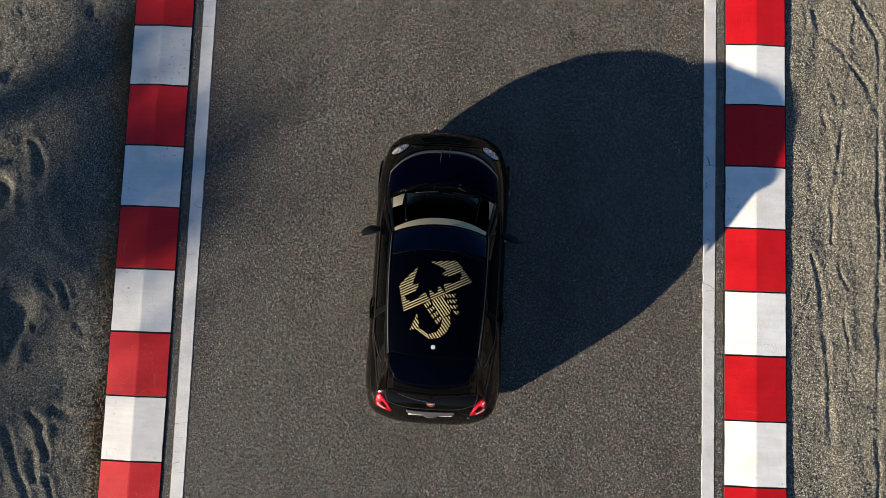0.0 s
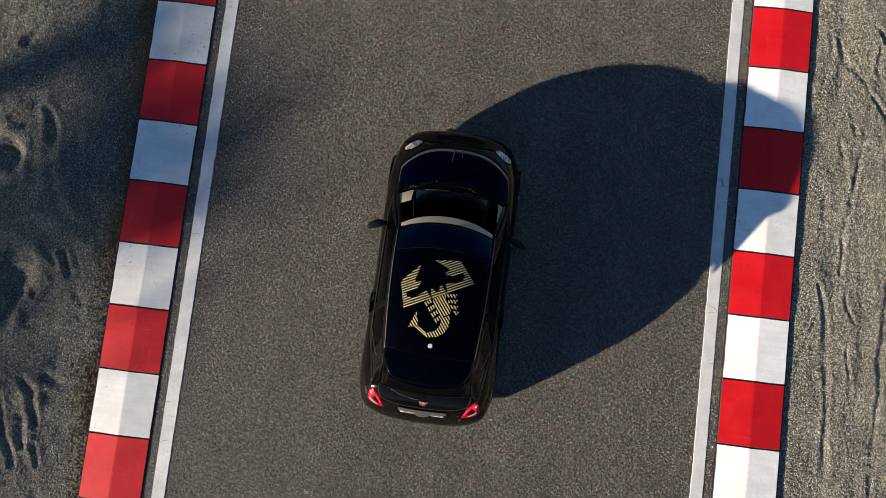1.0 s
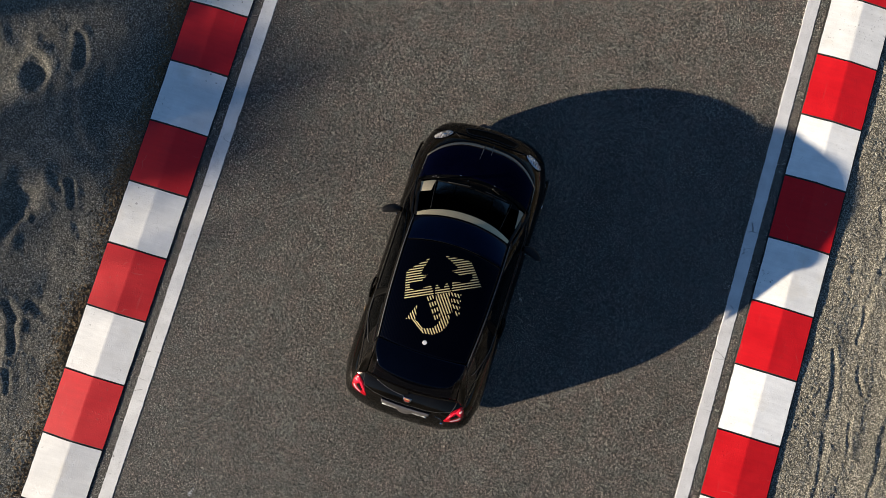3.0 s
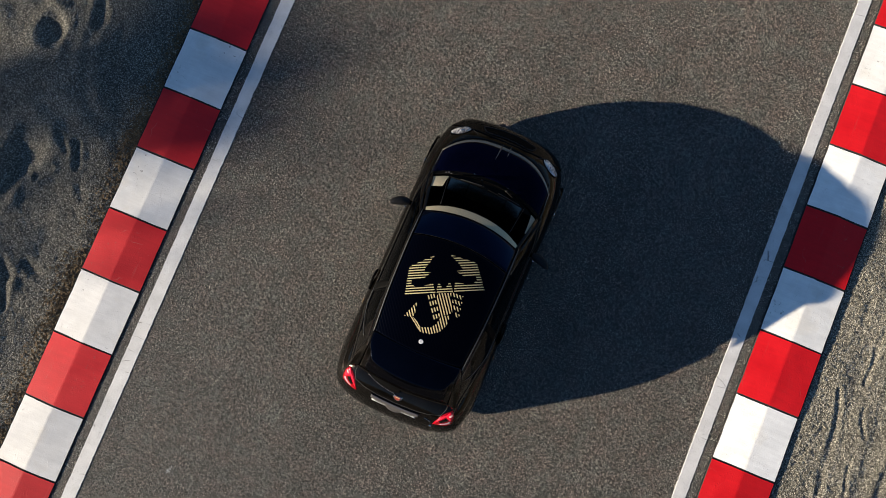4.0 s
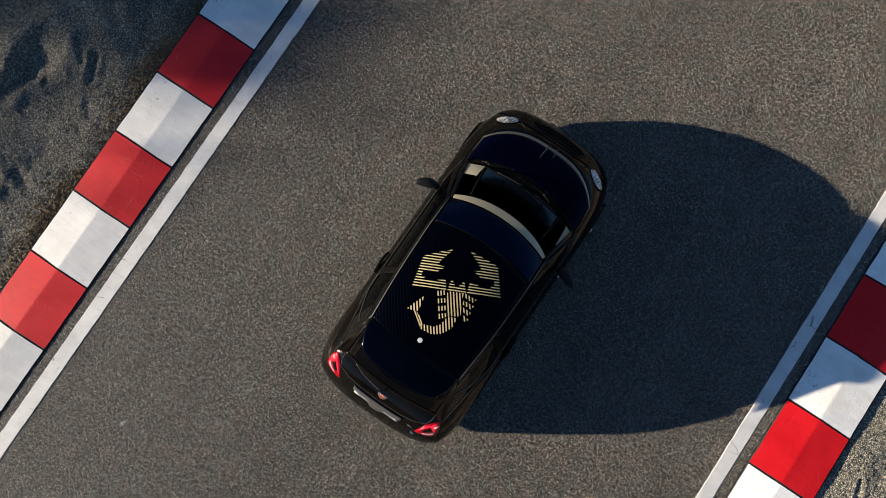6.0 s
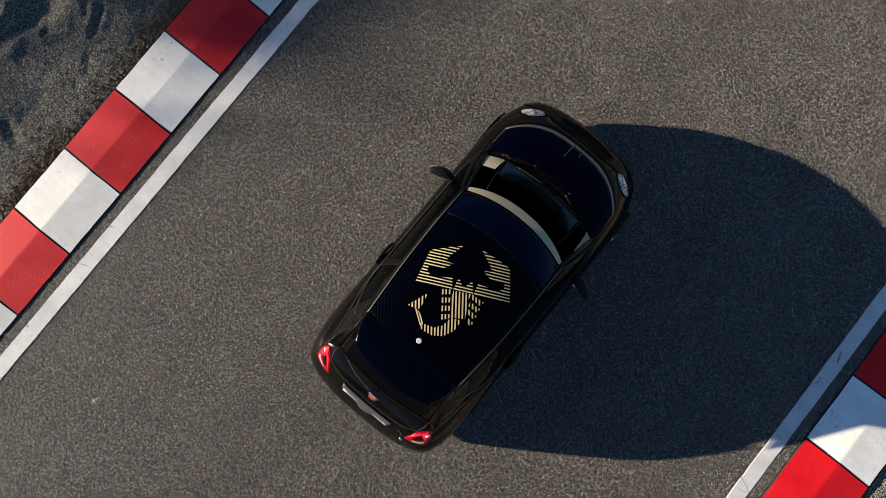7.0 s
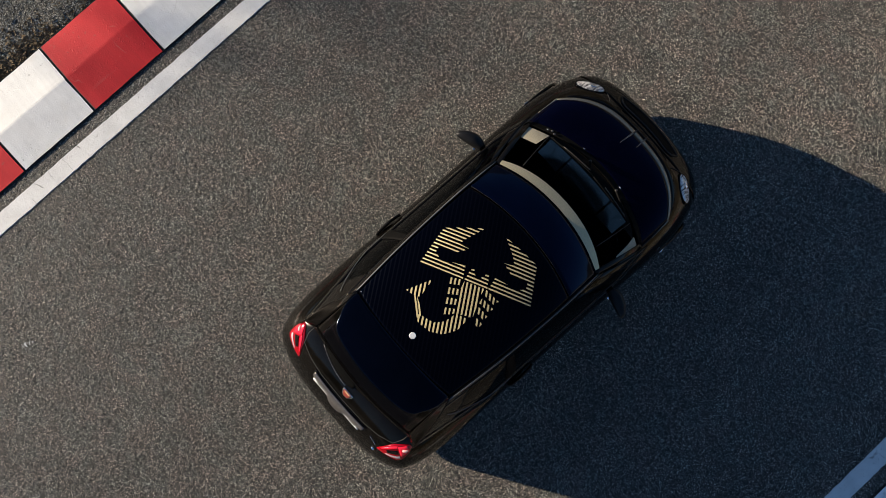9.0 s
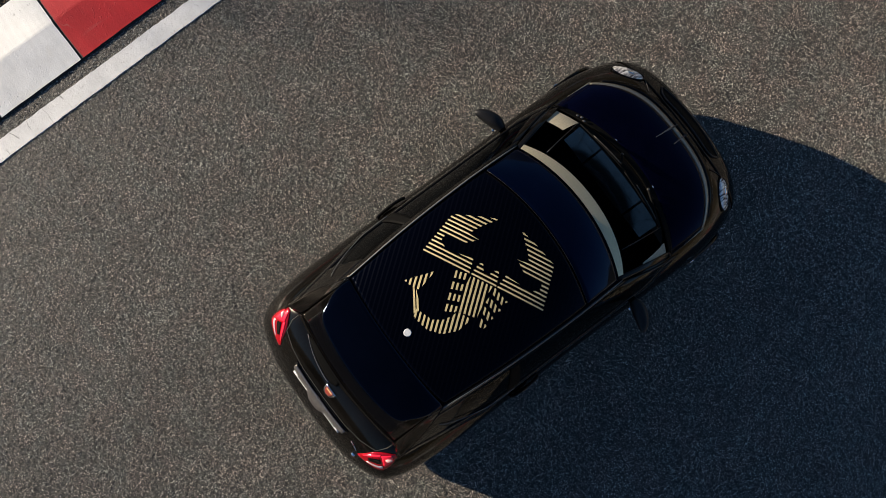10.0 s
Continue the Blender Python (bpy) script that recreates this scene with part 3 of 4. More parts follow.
def lifted(f, off):
    """The same patch, moved outwards by off."""
    def g(u, v):
        e = 1e-3
        a, b, c = Vector(f(u, v)), Vector(f(u + e, v)), Vector(f(u, v + e))
        n = (b - a).cross(c - a).normalized()
        mid = Vector((0, 0, 0.7))
        if n.dot(a - mid) < 0:
            n = -n
        return a + off * n
    return g


def wheel(car, side, y):
    w = new("wheel")
    w.parent = car
    w.location = (side * 0.70, y, 0.30)
    bm = bmesh.new()
    prof = [(0.19, -0.085), (0.275, -0.09), (0.297, -0.07), (0.30, 0.0), (0.297, 0.07), (0.275, 0.09), (0.19, 0.085)]
    rings = [[bm.verts.new((side * o, r * math.cos(a), r * math.sin(a))) for r, o in prof] for a in [2 * math.pi * k / 40 for k in range(40)]]
    for a, b in zip(rings, rings[1:] + rings[:1]):
        for k in range(len(prof)):
            bm.faces.new((a[k], a[(k + 1) % len(prof)], b[(k + 1) % len(prof)], b[k]))
    part("tyre", bm, RUBBER, w)
    bm = bmesh.new()
    bmesh.ops.create_cone(bm, cap_ends=True, segments=40, radius1=0.195, radius2=0.195, depth=0.05, matrix=pose(side * 0.03, 0, 0, 0, 90, 0))
    bmesh.ops.create_cone(bm, cap_ends=True, segments=16, radius1=0.045, radius2=0.035, depth=0.05, matrix=pose(side * 0.07, 0, 0, 0, 90 * side, 0))
    for k in range(10):
        bmesh.ops.create_cube(bm, size=1.0, matrix=pose(0, 0, 0, 36 * k, 0, 0) @ pose(side * 0.065, 0.105, 0) @ Matrix.Diagonal((0.03, 0.17, 0.03, 1)))
    part("rim", bm, ALLOY, w, "dark multi-spoke alloy rim", smooth=False)


def decal(car):
    """The striped emblem on the roof, in its own upright frame of 5.77 mm units about its lower middle."""
    turn, unit, mid = radians(26.4), 0.00577, Vector((0.018, -0.277))
    quads = []

    def fill(poly, way, pitch, share=0.40):
        d = Vector(way).normalized()
        n = Vector((-d.y, d.x))
        pts = [(Vector(p).dot(d), Vector(p).dot(n)) for p in poly]

        def cross(h):
            out = []
            for (a, b), (c, e) in zip(pts, pts[1:] + pts[:1]):
                if (b <= h) != (e <= h):
                    out.append(a + (c - a) * (h - b) / (e - b))
            return sorted(out)

        k = math.ceil(min(b for _, b in pts) / pitch)
        while k * pitch < max(b for _, b in pts):
            h0, h1 = (k - share / 2) * pitch, (k + share / 2) * pitch
            m, lo, hi = cross(k * pitch), cross(h0), cross(h1)
            lo, hi = (lo if len(lo) == len(m) else m), (hi if len(hi) == len(m) else m)
            for i in range(0, len(m) - 1, 2):
                cuts = max(1, round((m[i + 1] - m[i]) / 7))
                for c0, c1 in zip(range(cuts), range(1, cuts + 1)):
                    lerp = lambda ends, u: ends[i] + (ends[i + 1] - ends[i]) * u / cuts
                    quads.append([d * a + n * h for a, h in ((lerp(lo, c0), h0), (lerp(lo, c1), h0), (lerp(hi, c1), h1), (lerp(hi, c0), h1))])
            k += 1

    claw = [(-13.5, 67), (-39.5, 58), (-61.5, 49), (-72.5, -1), (-16.5, -1), (-19.5, 14), (-50.5, 12), (-59.5, 15), (-58.5, 24), (-38.5, 24), (-22.5, 36), (-36.5, 37), (-30.5, 47)]
    fill(claw, (1, 0), 4.6)
    fill([(-x, y) for x, y in claw], (1, 0), 4.6)
    fill([(-9.5, 18), (-12.5, 10), (-14.5, -1), (15.5, -1), (10.5, 18), (3, 8), (-4, 8)], (1, 0), 4.6)
    lean = (0.2, -1)
    fill([(-15.5, -2.5), (11, -2.5), (12, -40), (-9.5, -43)], lean, 5.0, 0.45)
    for k in range(4):
        fill([(-33 + 3 * k, -5 - 12 * k), (-17 + 2 * k, -2 - 12 * k), (-16.5 + 2 * k, -9 - 12 * k), (-31 + 3 * k, -13 - 12 * k)], lean, 5.0, 0.45)
        fill([(14, -2 - 11.5 * k), (33 - 2.5 * k, -10 - 11 * k), (30 - 2.5 * k, -16 - 11 * k), (14, -9 - 11.5 * k)], lean, 5.0, 0.45)
    fill([(7.5, -44), (0.5, -61), (-13.5, -72), (-29.5, -75), (-47, -70), (-50, -60), (-44, -61), (-29.5, -63), (-18, -57), (-12, -49), (-9, -43)], lean, 5.0, 0.45)
    fill([(-64.5, -43), (-59.5, -41), (-47, -61), (-50.5, -66)], (0.5, -0.9), 3.4, 0.6)
    fill([(-75.5, -39), (-50, -15), (-56, -40), (-62, -42)], lean, 5.0, 0.45)
    verts, faces = [], []
    c, s = math.cos(turn), math.sin(turn)
    for q in quads:
        base = len(verts)
        for p in q:
            x, y = mid.x + unit * (c * p.x - s * p.y), mid.y + unit * (s * p.x + c * p.y)
            r = x / curve_at(ROOF_HALF, y)
            z = curve_at(ROOF_MID, y) - 0.085 * abs(r) ** 2.6
            verts.append((x, y, z + 0.004))
        faces.append(tuple(range(base, base + 4)))
    obj("roof_decal", verts, faces, GOLD, car, "striped pale gold emblem film on the roof")


def build_car():
    car = new("car")
    tagged(car, "small glossy black hatchback with striped gold roof emblem", "car")
    car_body(car)
    # bumper skins, laid over the shell in front and behind
    def wrap(y0, y1):
        def f(u, v):
            y = y0 + (y1 - y0) * v
            w, top, sh = curve_at(WIDTH, y), curve_at(TOP, y), curve_at(SHOULDER, y)
            a = math.pi * u
            r = abs(math.cos(a)) ** (2 / 3.2)
            x = math.copysign(r, math.cos(a)) * w
            z = sh + (top - sh) * (1 - r ** 3.2) ** (1 / 1.9)
            return Vector((x * (1 + 0.003 / w), y + math.copysign(0.003, y1), z + 0.003))
        return f
    sheet("front_bumper", wrap(1.585, 1.838), 48, 14, BUMPER, car, "gloss black front bumper", thick=0.003, u=(0.03, 0.97))
    # hood, a skin just over the shell; grey front strip is painted horizon reflection
    def hood_out(s):
        return 1.528 - 0.27 * abs(s) ** 3.0 - 0.03 * s * s
    def hood(u, v):
        s = 2 * u - 1
        x = 0.665 * s
        y0, y1 = 1.09 - 0.17 * s * s, hood_out(s)
        y = y0 + (y1 - y0) * v
        return (x, y, deck(x, y) + 0.006)
    sheet("hood", hood, 40, 24, SKY_BLACK, car, thick=0.005, v=(0, 0.900))
    sheet("hood_edge", hood, 40, 3, HOOD_SHEEN, car, "pale grey horizon reflection painted along the front of the hood", thick=0.006, v=(0.912, 0.985))
    def nose(u, v):
        s = 2 * u - 1
        x, y = 0.62 * s, hood_out(0.93 * s) + 0.008 + (0.062 - 0.035 * s * s) * v
        return (x, y, deck(x, y) + 0.004)
    sheet("nose_panel", nose, 40, 4, GLOSS, car, "gloss black panel before the hood", thick=0.004)
    # the same painted reflection, thinning back along the fenders
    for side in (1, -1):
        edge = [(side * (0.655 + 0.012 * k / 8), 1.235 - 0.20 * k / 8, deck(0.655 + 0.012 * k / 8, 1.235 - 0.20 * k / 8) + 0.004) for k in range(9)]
        tube("hood_side_edge", edge, (0.006, 0.0015), HOOD_SHEEN, car, "pale grey reflection painted back along the fender side of the hood")
    # roof
    sheet("roof", lambda u, v: roof_at(2 * u - 1, v), 40, 50, WRAP, car, "black striped film on the roof", thick=0.012, v=(0.0, 0.795))
    sheet("roof_front", lambda u, v: roof_at(2 * u - 1, v), 40, 10, GLASS_ROOF, car, "black glass front of the roof with reflected sky blue in its colour", thick=0.012, v=(0.80, 1.0))
    tube("roof_seam", [Vector(roof_at(s, 0.7975)) + Vector((0, 0, 0.001)) for s in np.linspace(-0.96, 0.96, 30).tolist()], 0.0014, MIRROR_GREY, car)
    # windscreen: glass inside a black rim
    scr = lambda u, v: screen_at(2 * u - 1, v)
    sheet("windscreen", scr, 30, 20, CLEAR, car, "clear windscreen", u=(0.03, 0.97), v=(0.0, 0.93)).visible_shadow = False
    # added strip: the bright horizon's reflection as grey over the glass
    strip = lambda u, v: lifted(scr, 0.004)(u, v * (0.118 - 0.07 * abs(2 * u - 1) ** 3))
    sheet("sun_strip", strip, 40, 4, GREY, car, "pale grey horizon reflection painted across the top of the windscreen", u=(0.03, 0.97))
    # reflections of the pillars in the glass, added as thin grey bars
    for u in (0.155, 0.845):
        tube("screen_seam", [lifted(scr, 0.003)(u, v) for v in np.linspace(0.13, 0.84, 10).tolist()], 0.0035, MIRROR_GREY, car)
    sheet("pillar", scr, 3, 20, PAINT, car, thick=0.02, u=(0.0, 0.03))
    sheet("pillar", scr, 3, 20, PAINT, car, thick=0.02, u=(0.97, 1.0))
    def cowl(u, v):
        s = 2 * u - 1
        a = Vector(screen_at(s, 0.93))
        x, y = 0.672 * s, 1.10 - 0.17 * s * s
        return a.lerp(Vector((x, y, deck(x, y) + 0.004)), v)
    sheet("cowl", cowl, 30, 4, BLACK, car, thick=0.01)
    # rear window and tailgate
    back = lambda u, v: back_at(2 * u - 1, v)
    sheet("rear_window", back, 40, 16, GLOSS, car, "black rear window", thick=0.008, u=(0.06, 0.94), v=(0.0, 0.96))
    sheet("rear_frame", lifted(back, -0.006), 40, 16, PAINT, car, thick=0.008)
    sheet("spoiler", lambda u, v: spoiler_at(2 * u - 1, v), 48, 12, SPOILER, car, "glossy black roof spoiler", thick=0.022, v=(0.012, 1.0))
    def gate(u, v):
        s = 2 * u - 1
        a = Vector(back_at(s, 1.0)) - Vector((0, 0, 0.004))
        y = -1.40 - 0.06 * (1 - abs(s))
        b = Vector((0.58 * s, y, deck(0.58 * s, y) + 0.004))
        return a.lerp(b, v)
    sheet("tailgate", gate, 40, 6, PAINT, car, thick=0.006)
    for side in (1, -1):
        f = side_at(side)
        # painted frame, with the openings for door glass and quarter glass
        sheet("roof_rail", lifted(f, 0.004), 40, 2, PAINT, car, thick=0.012, v=(0.0, 0.13))
        sheet("rail_trim", lifted(f, 0.010), 40, 2, RAIL, car, "thin grey roof gutter trim", thick=0.006, v=(-0.010, 0.018) if side < 0 else (0.016, 0.044))
        sheet("belt", f, 40, 3, PAINT, car, thick=0.012, v=(0.82, 1.05))
        sheet("side_pillar", f, 5, 10, PAINT, car, thick=0.012, u=(0.0, 0.06), v=(0.13, 0.82))
        sheet("side_pillar", lifted(f, 0.002), 4, 10, BLACK, car, thick=0.012, u=(0.60, 0.645), v=(0.13, 0.82))
        sheet("rear_pillar", f, 10, 10, PAINT, car, thick=0.012, u=(0.865, 1.0), v=(0.13, 0.82))
        sheet("side_window", lifted(f, -0.006), 24, 8, DARK, car, "dark side window", u=(0.06, 0.60), v=(0.13, 0.82))
        sheet("side_window", lifted(f, -0.006), 12, 8, DARK, car, "dark side window", u=(0.645, 0.865), v=(0.13, 0.82))
        # the corner between the side and the rear window
        def corner(u, v):
            a = Vector(f(1.0, u * 0.98))
            b = Vector(back_at(side, u))
            return a.lerp(b, v) + 0.012 * 4 * v * (1 - v) * u * Vector((side * 0.7, -0.7, 0))
        sheet("rear_corner", corner, 14, 8, PAINT, car, thick=0.01)
        for y, z in WHEELS:
            wheel(car, side, y)
            arch = [(side * (curve_at(WIDTH, y) - 0.003), y + 0.33 * math.cos(a), z + 0.33 * math.sin(a)) for a in np.linspace(-0.25, math.pi + 0.25, 24)]
            tube("arch_lip", arch, 0.014, PAINT, car)
        tube("sill", [(side * 0.80, y, 0.20) for y in np.linspace(-0.82, 0.78, 8)], 0.035, BLACK, car)
        # headlights and tail lights
        hx, hy, e = side * 0.562, 1.533, 0.02
        hz = deck(hx, hy)
        along_x = Vector((2 * e, 0, deck(hx + e, hy) - deck(hx - e, hy)))
        along_y = Vector((0, 2 * e, deck(hx, hy + e) - deck(hx, hy - e)))
        up = along_x.cross(along_y).normalized()
        axis = Vector((-side * 0.84, 0.54, 0))
        axis = (axis - up * axis.dot(up)).normalized()
        seat = Matrix((axis.cross(up), axis, up)).transposed().to_4x4()
        seat.translation = Vector((hx, hy, hz)) - up * 0.010
        head = blob("headlight", (0.064, 0.122, 0.026), seat, LENS, car, "clear headlight with a bright reflector", 0.9)
        blob("bulb", (0.022, 0.034, 0.012), seat @ pose(0.008, 0.02, 0.018), CHROME, head)
        tube("bezel", [seat @ Vector((0.067 * math.cos(a), 0.125 * math.sin(a), 0.006)) for a in np.linspace(0, 2 * math.pi, 25).tolist()], 0.006, GLOSS, head)
        tail_light(car, side)
        # mirrors
        m = mirror(car, side)
        tube("mirror_foot", [(side * 0.72, 0.50, 0.93), (side * 0.80, 0.49, 0.93)], 0.028, BLACK, m)
        # door gaps and handle
        for y in (0.72, -0.50):
            pts = [(side * (curve_at(WIDTH, y) * r + 0.0015), y, z) for r, z in ((0.985, 0.32), (1.0, 0.5), (1.004, 0.68))]
            tube("door_gap", pts, 0.004, RUBBER, car)
        grip = [(side * (0.790 + 0.014 * math.sin(math.pi * k / 10) ** 0.6), -0.58 + 0.25 * k / 10, 0.775 + 0.006 * k / 10) for k in range(11)]
        pull = tube("door_handle", grip, 0.012, PAINT, car, "curved black door handle")
        blob("handle_cup", (0.012, 0.075, 0.030), pose(side * 0.800, -0.49, 0.775), BLACK, pull)
        blob("side_lamp", (0.008, 0.022, 0.012), pose(side * 0.813, 1.06, 0.70), CHROME, car, "small side lamp")
        blob("side_badge", (0.010, 0.055, 0.020), pose(side * 0.812, -0.735, 0.62), ORANGE, car, "small orange side decal")
        tube("window_trim", [lifted(f, 0.006)(u, 0.86 - 0.42 * max(0.0, (u - 0.62) / 0.32) ** 2) for u in np.linspace(0.62, 0.94, 18).tolist()], 0.003, RAIL, car, "thin grey trim below the side window")
    decal(car)
    finish_car(car)
    car.matrix_world = pose(-0.12, 0.438, 0.0, 0, 0, -1.1)
    return car


def mirror(car, side):
    """A flat leaf-shaped mirror shell that narrows to its outer tip."""
    def at(u, v):
        a = 2 * math.pi * v
        w = (0.55 + 0.45 * math.sin(math.pi * min(u / 0.9, 0.5))) * max(0.0, 1 - u ** 4) ** 0.5
        x = 0.745 + 0.215 * u
        y = 0.492 - 0.075 * u ** 2.0 + 0.056 * w * math.cos(a)
        return Vector((side * x, y, 0.955 + 0.045 * w * math.sin(a) + 0.03 * u))
    shell = sheet("mirror", at, 18, 20, MIRROR_GREY, car, "dark grey door mirror")
    blob("mirror_lamp", (0.014, 0.010, 0.010), pose(side * 0.775, 0.435, 0.965), CHROME, shell)
    return shell


def tail_light(car, side):
    """A slanting red lamp with a body-coloured middle."""
    OUT = [(0.0, 0.633, -1.438), (0.22, 0.660, -1.50), (0.45, 0.667, -1.572), (0.62, 0.648, -1.612), (0.82, 0.565, -1.650), (1.0, 0.468, -1.671)]
    INN = [(0.0, 0.612, -1.434), (0.22, 0.575, -1.468), (0.45, 0.540, -1.505), (0.66, 0.512, -1.545), (0.85, 0.487, -1.605), (1.0, 0.462, -1.662)]
    def at(u, v, up=0.0):
        a = [curve_at([(r[0], r[k]) for r in OUT], v) for k in (1, 2)]
        b = [curve_at([(r[0], r[k]) for r in INN], v) for k in (1, 2)]
        x, y = a[0] + (b[0] - a[0]) * u, a[1] + (b[1] - a[1]) * u
        round_off = (math.sin(math.pi * min(max(u, 0), 1)) * math.sin(math.pi * min(max(v, 0), 1))) ** 0.5
        return Vector((side * x, y, deck(x, y) + 0.003 + 0.016 * round_off + up))
    lamp = sheet("tail_light", at, 14, 18, TAIL_RED, car, "glossy red tail light", thick=0.02)
    # two brighter red pieces put the lens's glow into the colour
    sheet("lamp_glow", lambda u, v: at(u, v, 0.003), 6, 8, GLOW_RED, lamp, "brighter red painted for the glow of the upper lens", thick=0.003, u=(0.20, 0.80), v=(0.14, 0.46))
    sheet("lamp_glow", lambda u, v: at(u, v, 0.003), 2, 8, GLOW_RED, lamp, "brighter red painted for the glow of the lens rim", thick=0.003, u=(0.72, 0.86), v=(0.46, 0.90))
    # the glint on the red lens, added as a pale pink piece
    blob("lens_glint", (0.012, 0.024, 0.006), Matrix.Translation(at(0.45, 0.27, 0.006)) @ pose(0, 0, 0, 0, 0, side * -35), PINK_GLINT, lamp, "small pale pink highlight painted on the red lens")
    sheet("lamp_middle", lambda u, v: at(u, v, 0.003), 5, 6, PAINT, lamp, thick=0.004, u=(0.40, 0.64), v=(0.52, 0.80))
    sheet("reflector", lambda u, v: at(u, v, 0.004), 3, 8, PALE_LENS, lamp, "pale reflector strip", thick=0.003, u=(0.16, 0.27), v=(0.50, 0.84))


def finish_car(car):
    # antenna foot on the roof
    cap = bmesh.new()
    bmesh.ops.create_cone(cap, cap_ends=True, segments=28, radius1=0.025, radius2=0.022, depth=0.006, matrix=pose(0.0, -0.848, curve_at(ROOF_MID, -0.848) + 0.004, 3, 0, 0))
    part("antenna_cap", cap, SILVER, car, "small round silver cap", smooth=False)
    # badge, plate and its recess
    def rear(x, y, up=0.0):
        return Vector((x, y, deck(x, y) + up))
    def shield_at(grow, up):
        def f(u, v):
            half = grow * 0.050 * (1 - 0.42 * max(0.0, v - 0.35) ** 1.6 / 0.5)
            return rear((2 * u - 1) * half, -1.546 + grow * 0.026 * (1 - 2 * v) - 0.004 * (1 - (2 * u - 1) ** 2) * v, up)
        return f
    badge = sheet("badge", shield_at(1.0, 0.010), 8, 8, CHROME, car, "silver shield badge", thick=0.010)
    sheet("shield", shield_at(0.72, 0.013), 8, 8, SHIELD_RED, badge, thick=0.002)
    sheet("shield_band", lambda u, v: shield_at(0.72, 0.0155)(0.12 + 0.76 * u, 0.16 + 0.2 * v), 6, 2, GOLD, badge)
    # plate under the handle of the tailgate
    plate = sheet("number_plate", lambda u, v: rear((u - 0.5) * 0.53, -1.682 - 0.014 * v, 0.006), 16, 3, PLATE_WHITE, car, "white number plate under the handle", thick=0.004)
    sheet("plate_bar", lambda u, v: rear((u - 0.5) * 0.44, -1.682 - 0.006 * v, 0.011), 12, 1, ALLOY, plate)
    def handle(u, v):
        x = (u - 0.5) * 0.57
        bulge = math.exp(-(abs(x) / 0.085) ** 4)
        y0 = -1.640 + 0.012 * (x / 0.28) ** 2
        y1 = -1.684 - 0.044 * bulge + 0.018 * (x / 0.28) ** 6
        y = y0 + (y1 - y0) * v
        return rear(x, y, 0.006 + 0.022 * math.sin(math.pi * (0.15 + 0.75 * v)) + 0.012 * bulge * v)
    sheet("gate_handle", handle, 40, 8, HANDLE, car, "satin grey tailgate handle bar", thick=0.008)
    sheet("handle_recess", lambda u, v: rear((u - 0.5) * 0.60, -1.612 - 0.026 * v, 0.006), 14, 3, GLOSS, car, thick=0.003)
    SEAM = [(-0.541, -1.39), (-0.543, -1.46), (-0.512, -1.54), (-0.39, -1.58), (-0.24, -1.603), (0.0, -1.608), (0.24, -1.60), (0.39, -1.575), (0.512, -1.53), (0.54, -1.45), (0.541, -1.39)]
    tube("gate_seam", [rear(x, y, 0.001) for x, y in SEAM], 0.004, RUBBER, car)
    # rear wiper with its tapered cover
    def wiper(u, v):
        x = -0.395 + 0.40 * u
        y_out = curve_at([(-0.395, -1.420), (-0.29, -1.461), (-0.164, -1.490), (-0.053, -1.499), (0.005, -1.475)], x)
        y_in = curve_at([(-0.395, -1.416), (-0.266, -1.399), (-0.144, -1.403), (-0.056, -1.426), (0.005, -1.443)], x)
        y = y_in + (y_out - y_in) * v
        return rear(x, y, 0.010 + 0.006 * math.sin(math.pi * v))
    sheet("rear_wiper", wiper, 20, 5, BLACK, car, "black rear wiper cover", thick=0.008)
    tube("wiper_edge", [wiper(u, 1.03) + Vector((0, 0, 0.004)) for u in np.linspace(0, 0.85, 14).tolist()], (0.003, 0.0065), HANDLE, car)
    for k, x in enumerate((0.365, 0.385, 0.405, 0.425)):
        tube("script", [rear(x, -1.634 - 0.004 * k, 0.008), rear(x + 0.012, -1.646 - 0.004 * k, 0.008)], 0.003, CHROME, car)
    blob("rear_sensor", (0.016, 0.012, 0.008), pose(0.452, -1.70, deck(0.452, -1.70) + 0.012), CHROME, car)
    # hood: washer jets, the pair of thin tapered spikes, wipers
    for x0, y0, x1, y1 in ((-0.057, 1.335, -0.040, 1.555), (0.057, 1.42, 0.056, 1.575)):
        ym = y0 + 0.72 * (y1 - y0)
        xm = x0 + 0.72 * (x1 - x0)
        tube("hood_crease", [(x0 + (xm - x0) * k / 6, y0 + (ym - y0) * k / 6, deck(x0, y0 + (ym - y0) * k / 6) + 0.0085) for k in range(7)], (0.0015, 0.008), ALLOY, car)
        tube("hood_crease", [(xm + (x1 - xm) * k / 6, ym + (y1 - ym) * k / 6, deck(x1, ym + (y1 - ym) * k / 6) + 0.0085) for k in range(7)], (0.009, 0.002), RUBBER, car)
    for x in (-0.205, 0.205):
        blob("washer_jet", (0.008, 0.006, 0.005), pose(x, 1.075, deck(x, 1.075) + 0.012), CHROME, car)
    def on_screen(x, y, up):
        """The place on the glass over x, y."""
        lo, hi = 0.0, 1.0
        for _ in range(24):
            mid = (lo + hi) / 2
            p = Vector(screen_at(x / (0.57 + 0.10 * mid), mid))
            lo, hi = (mid, hi) if p.y < y else (lo, mid)
        return Vector((x, y, p.z + up))
    for x0, y0, x1, y1, px, py in ((-0.319, 0.945, -0.047, 0.968, -0.10, 1.03), (0.126, 0.962, 0.40, 0.935, 0.20, 1.03)):
        arm = tube("wiper", [on_screen(px + (x1 - px) * k / 6, py + (y1 - py) * k / 6, 0.022) for k in range(7)], (0.011, 0.006), BLACK, car, "black windscreen wiper")
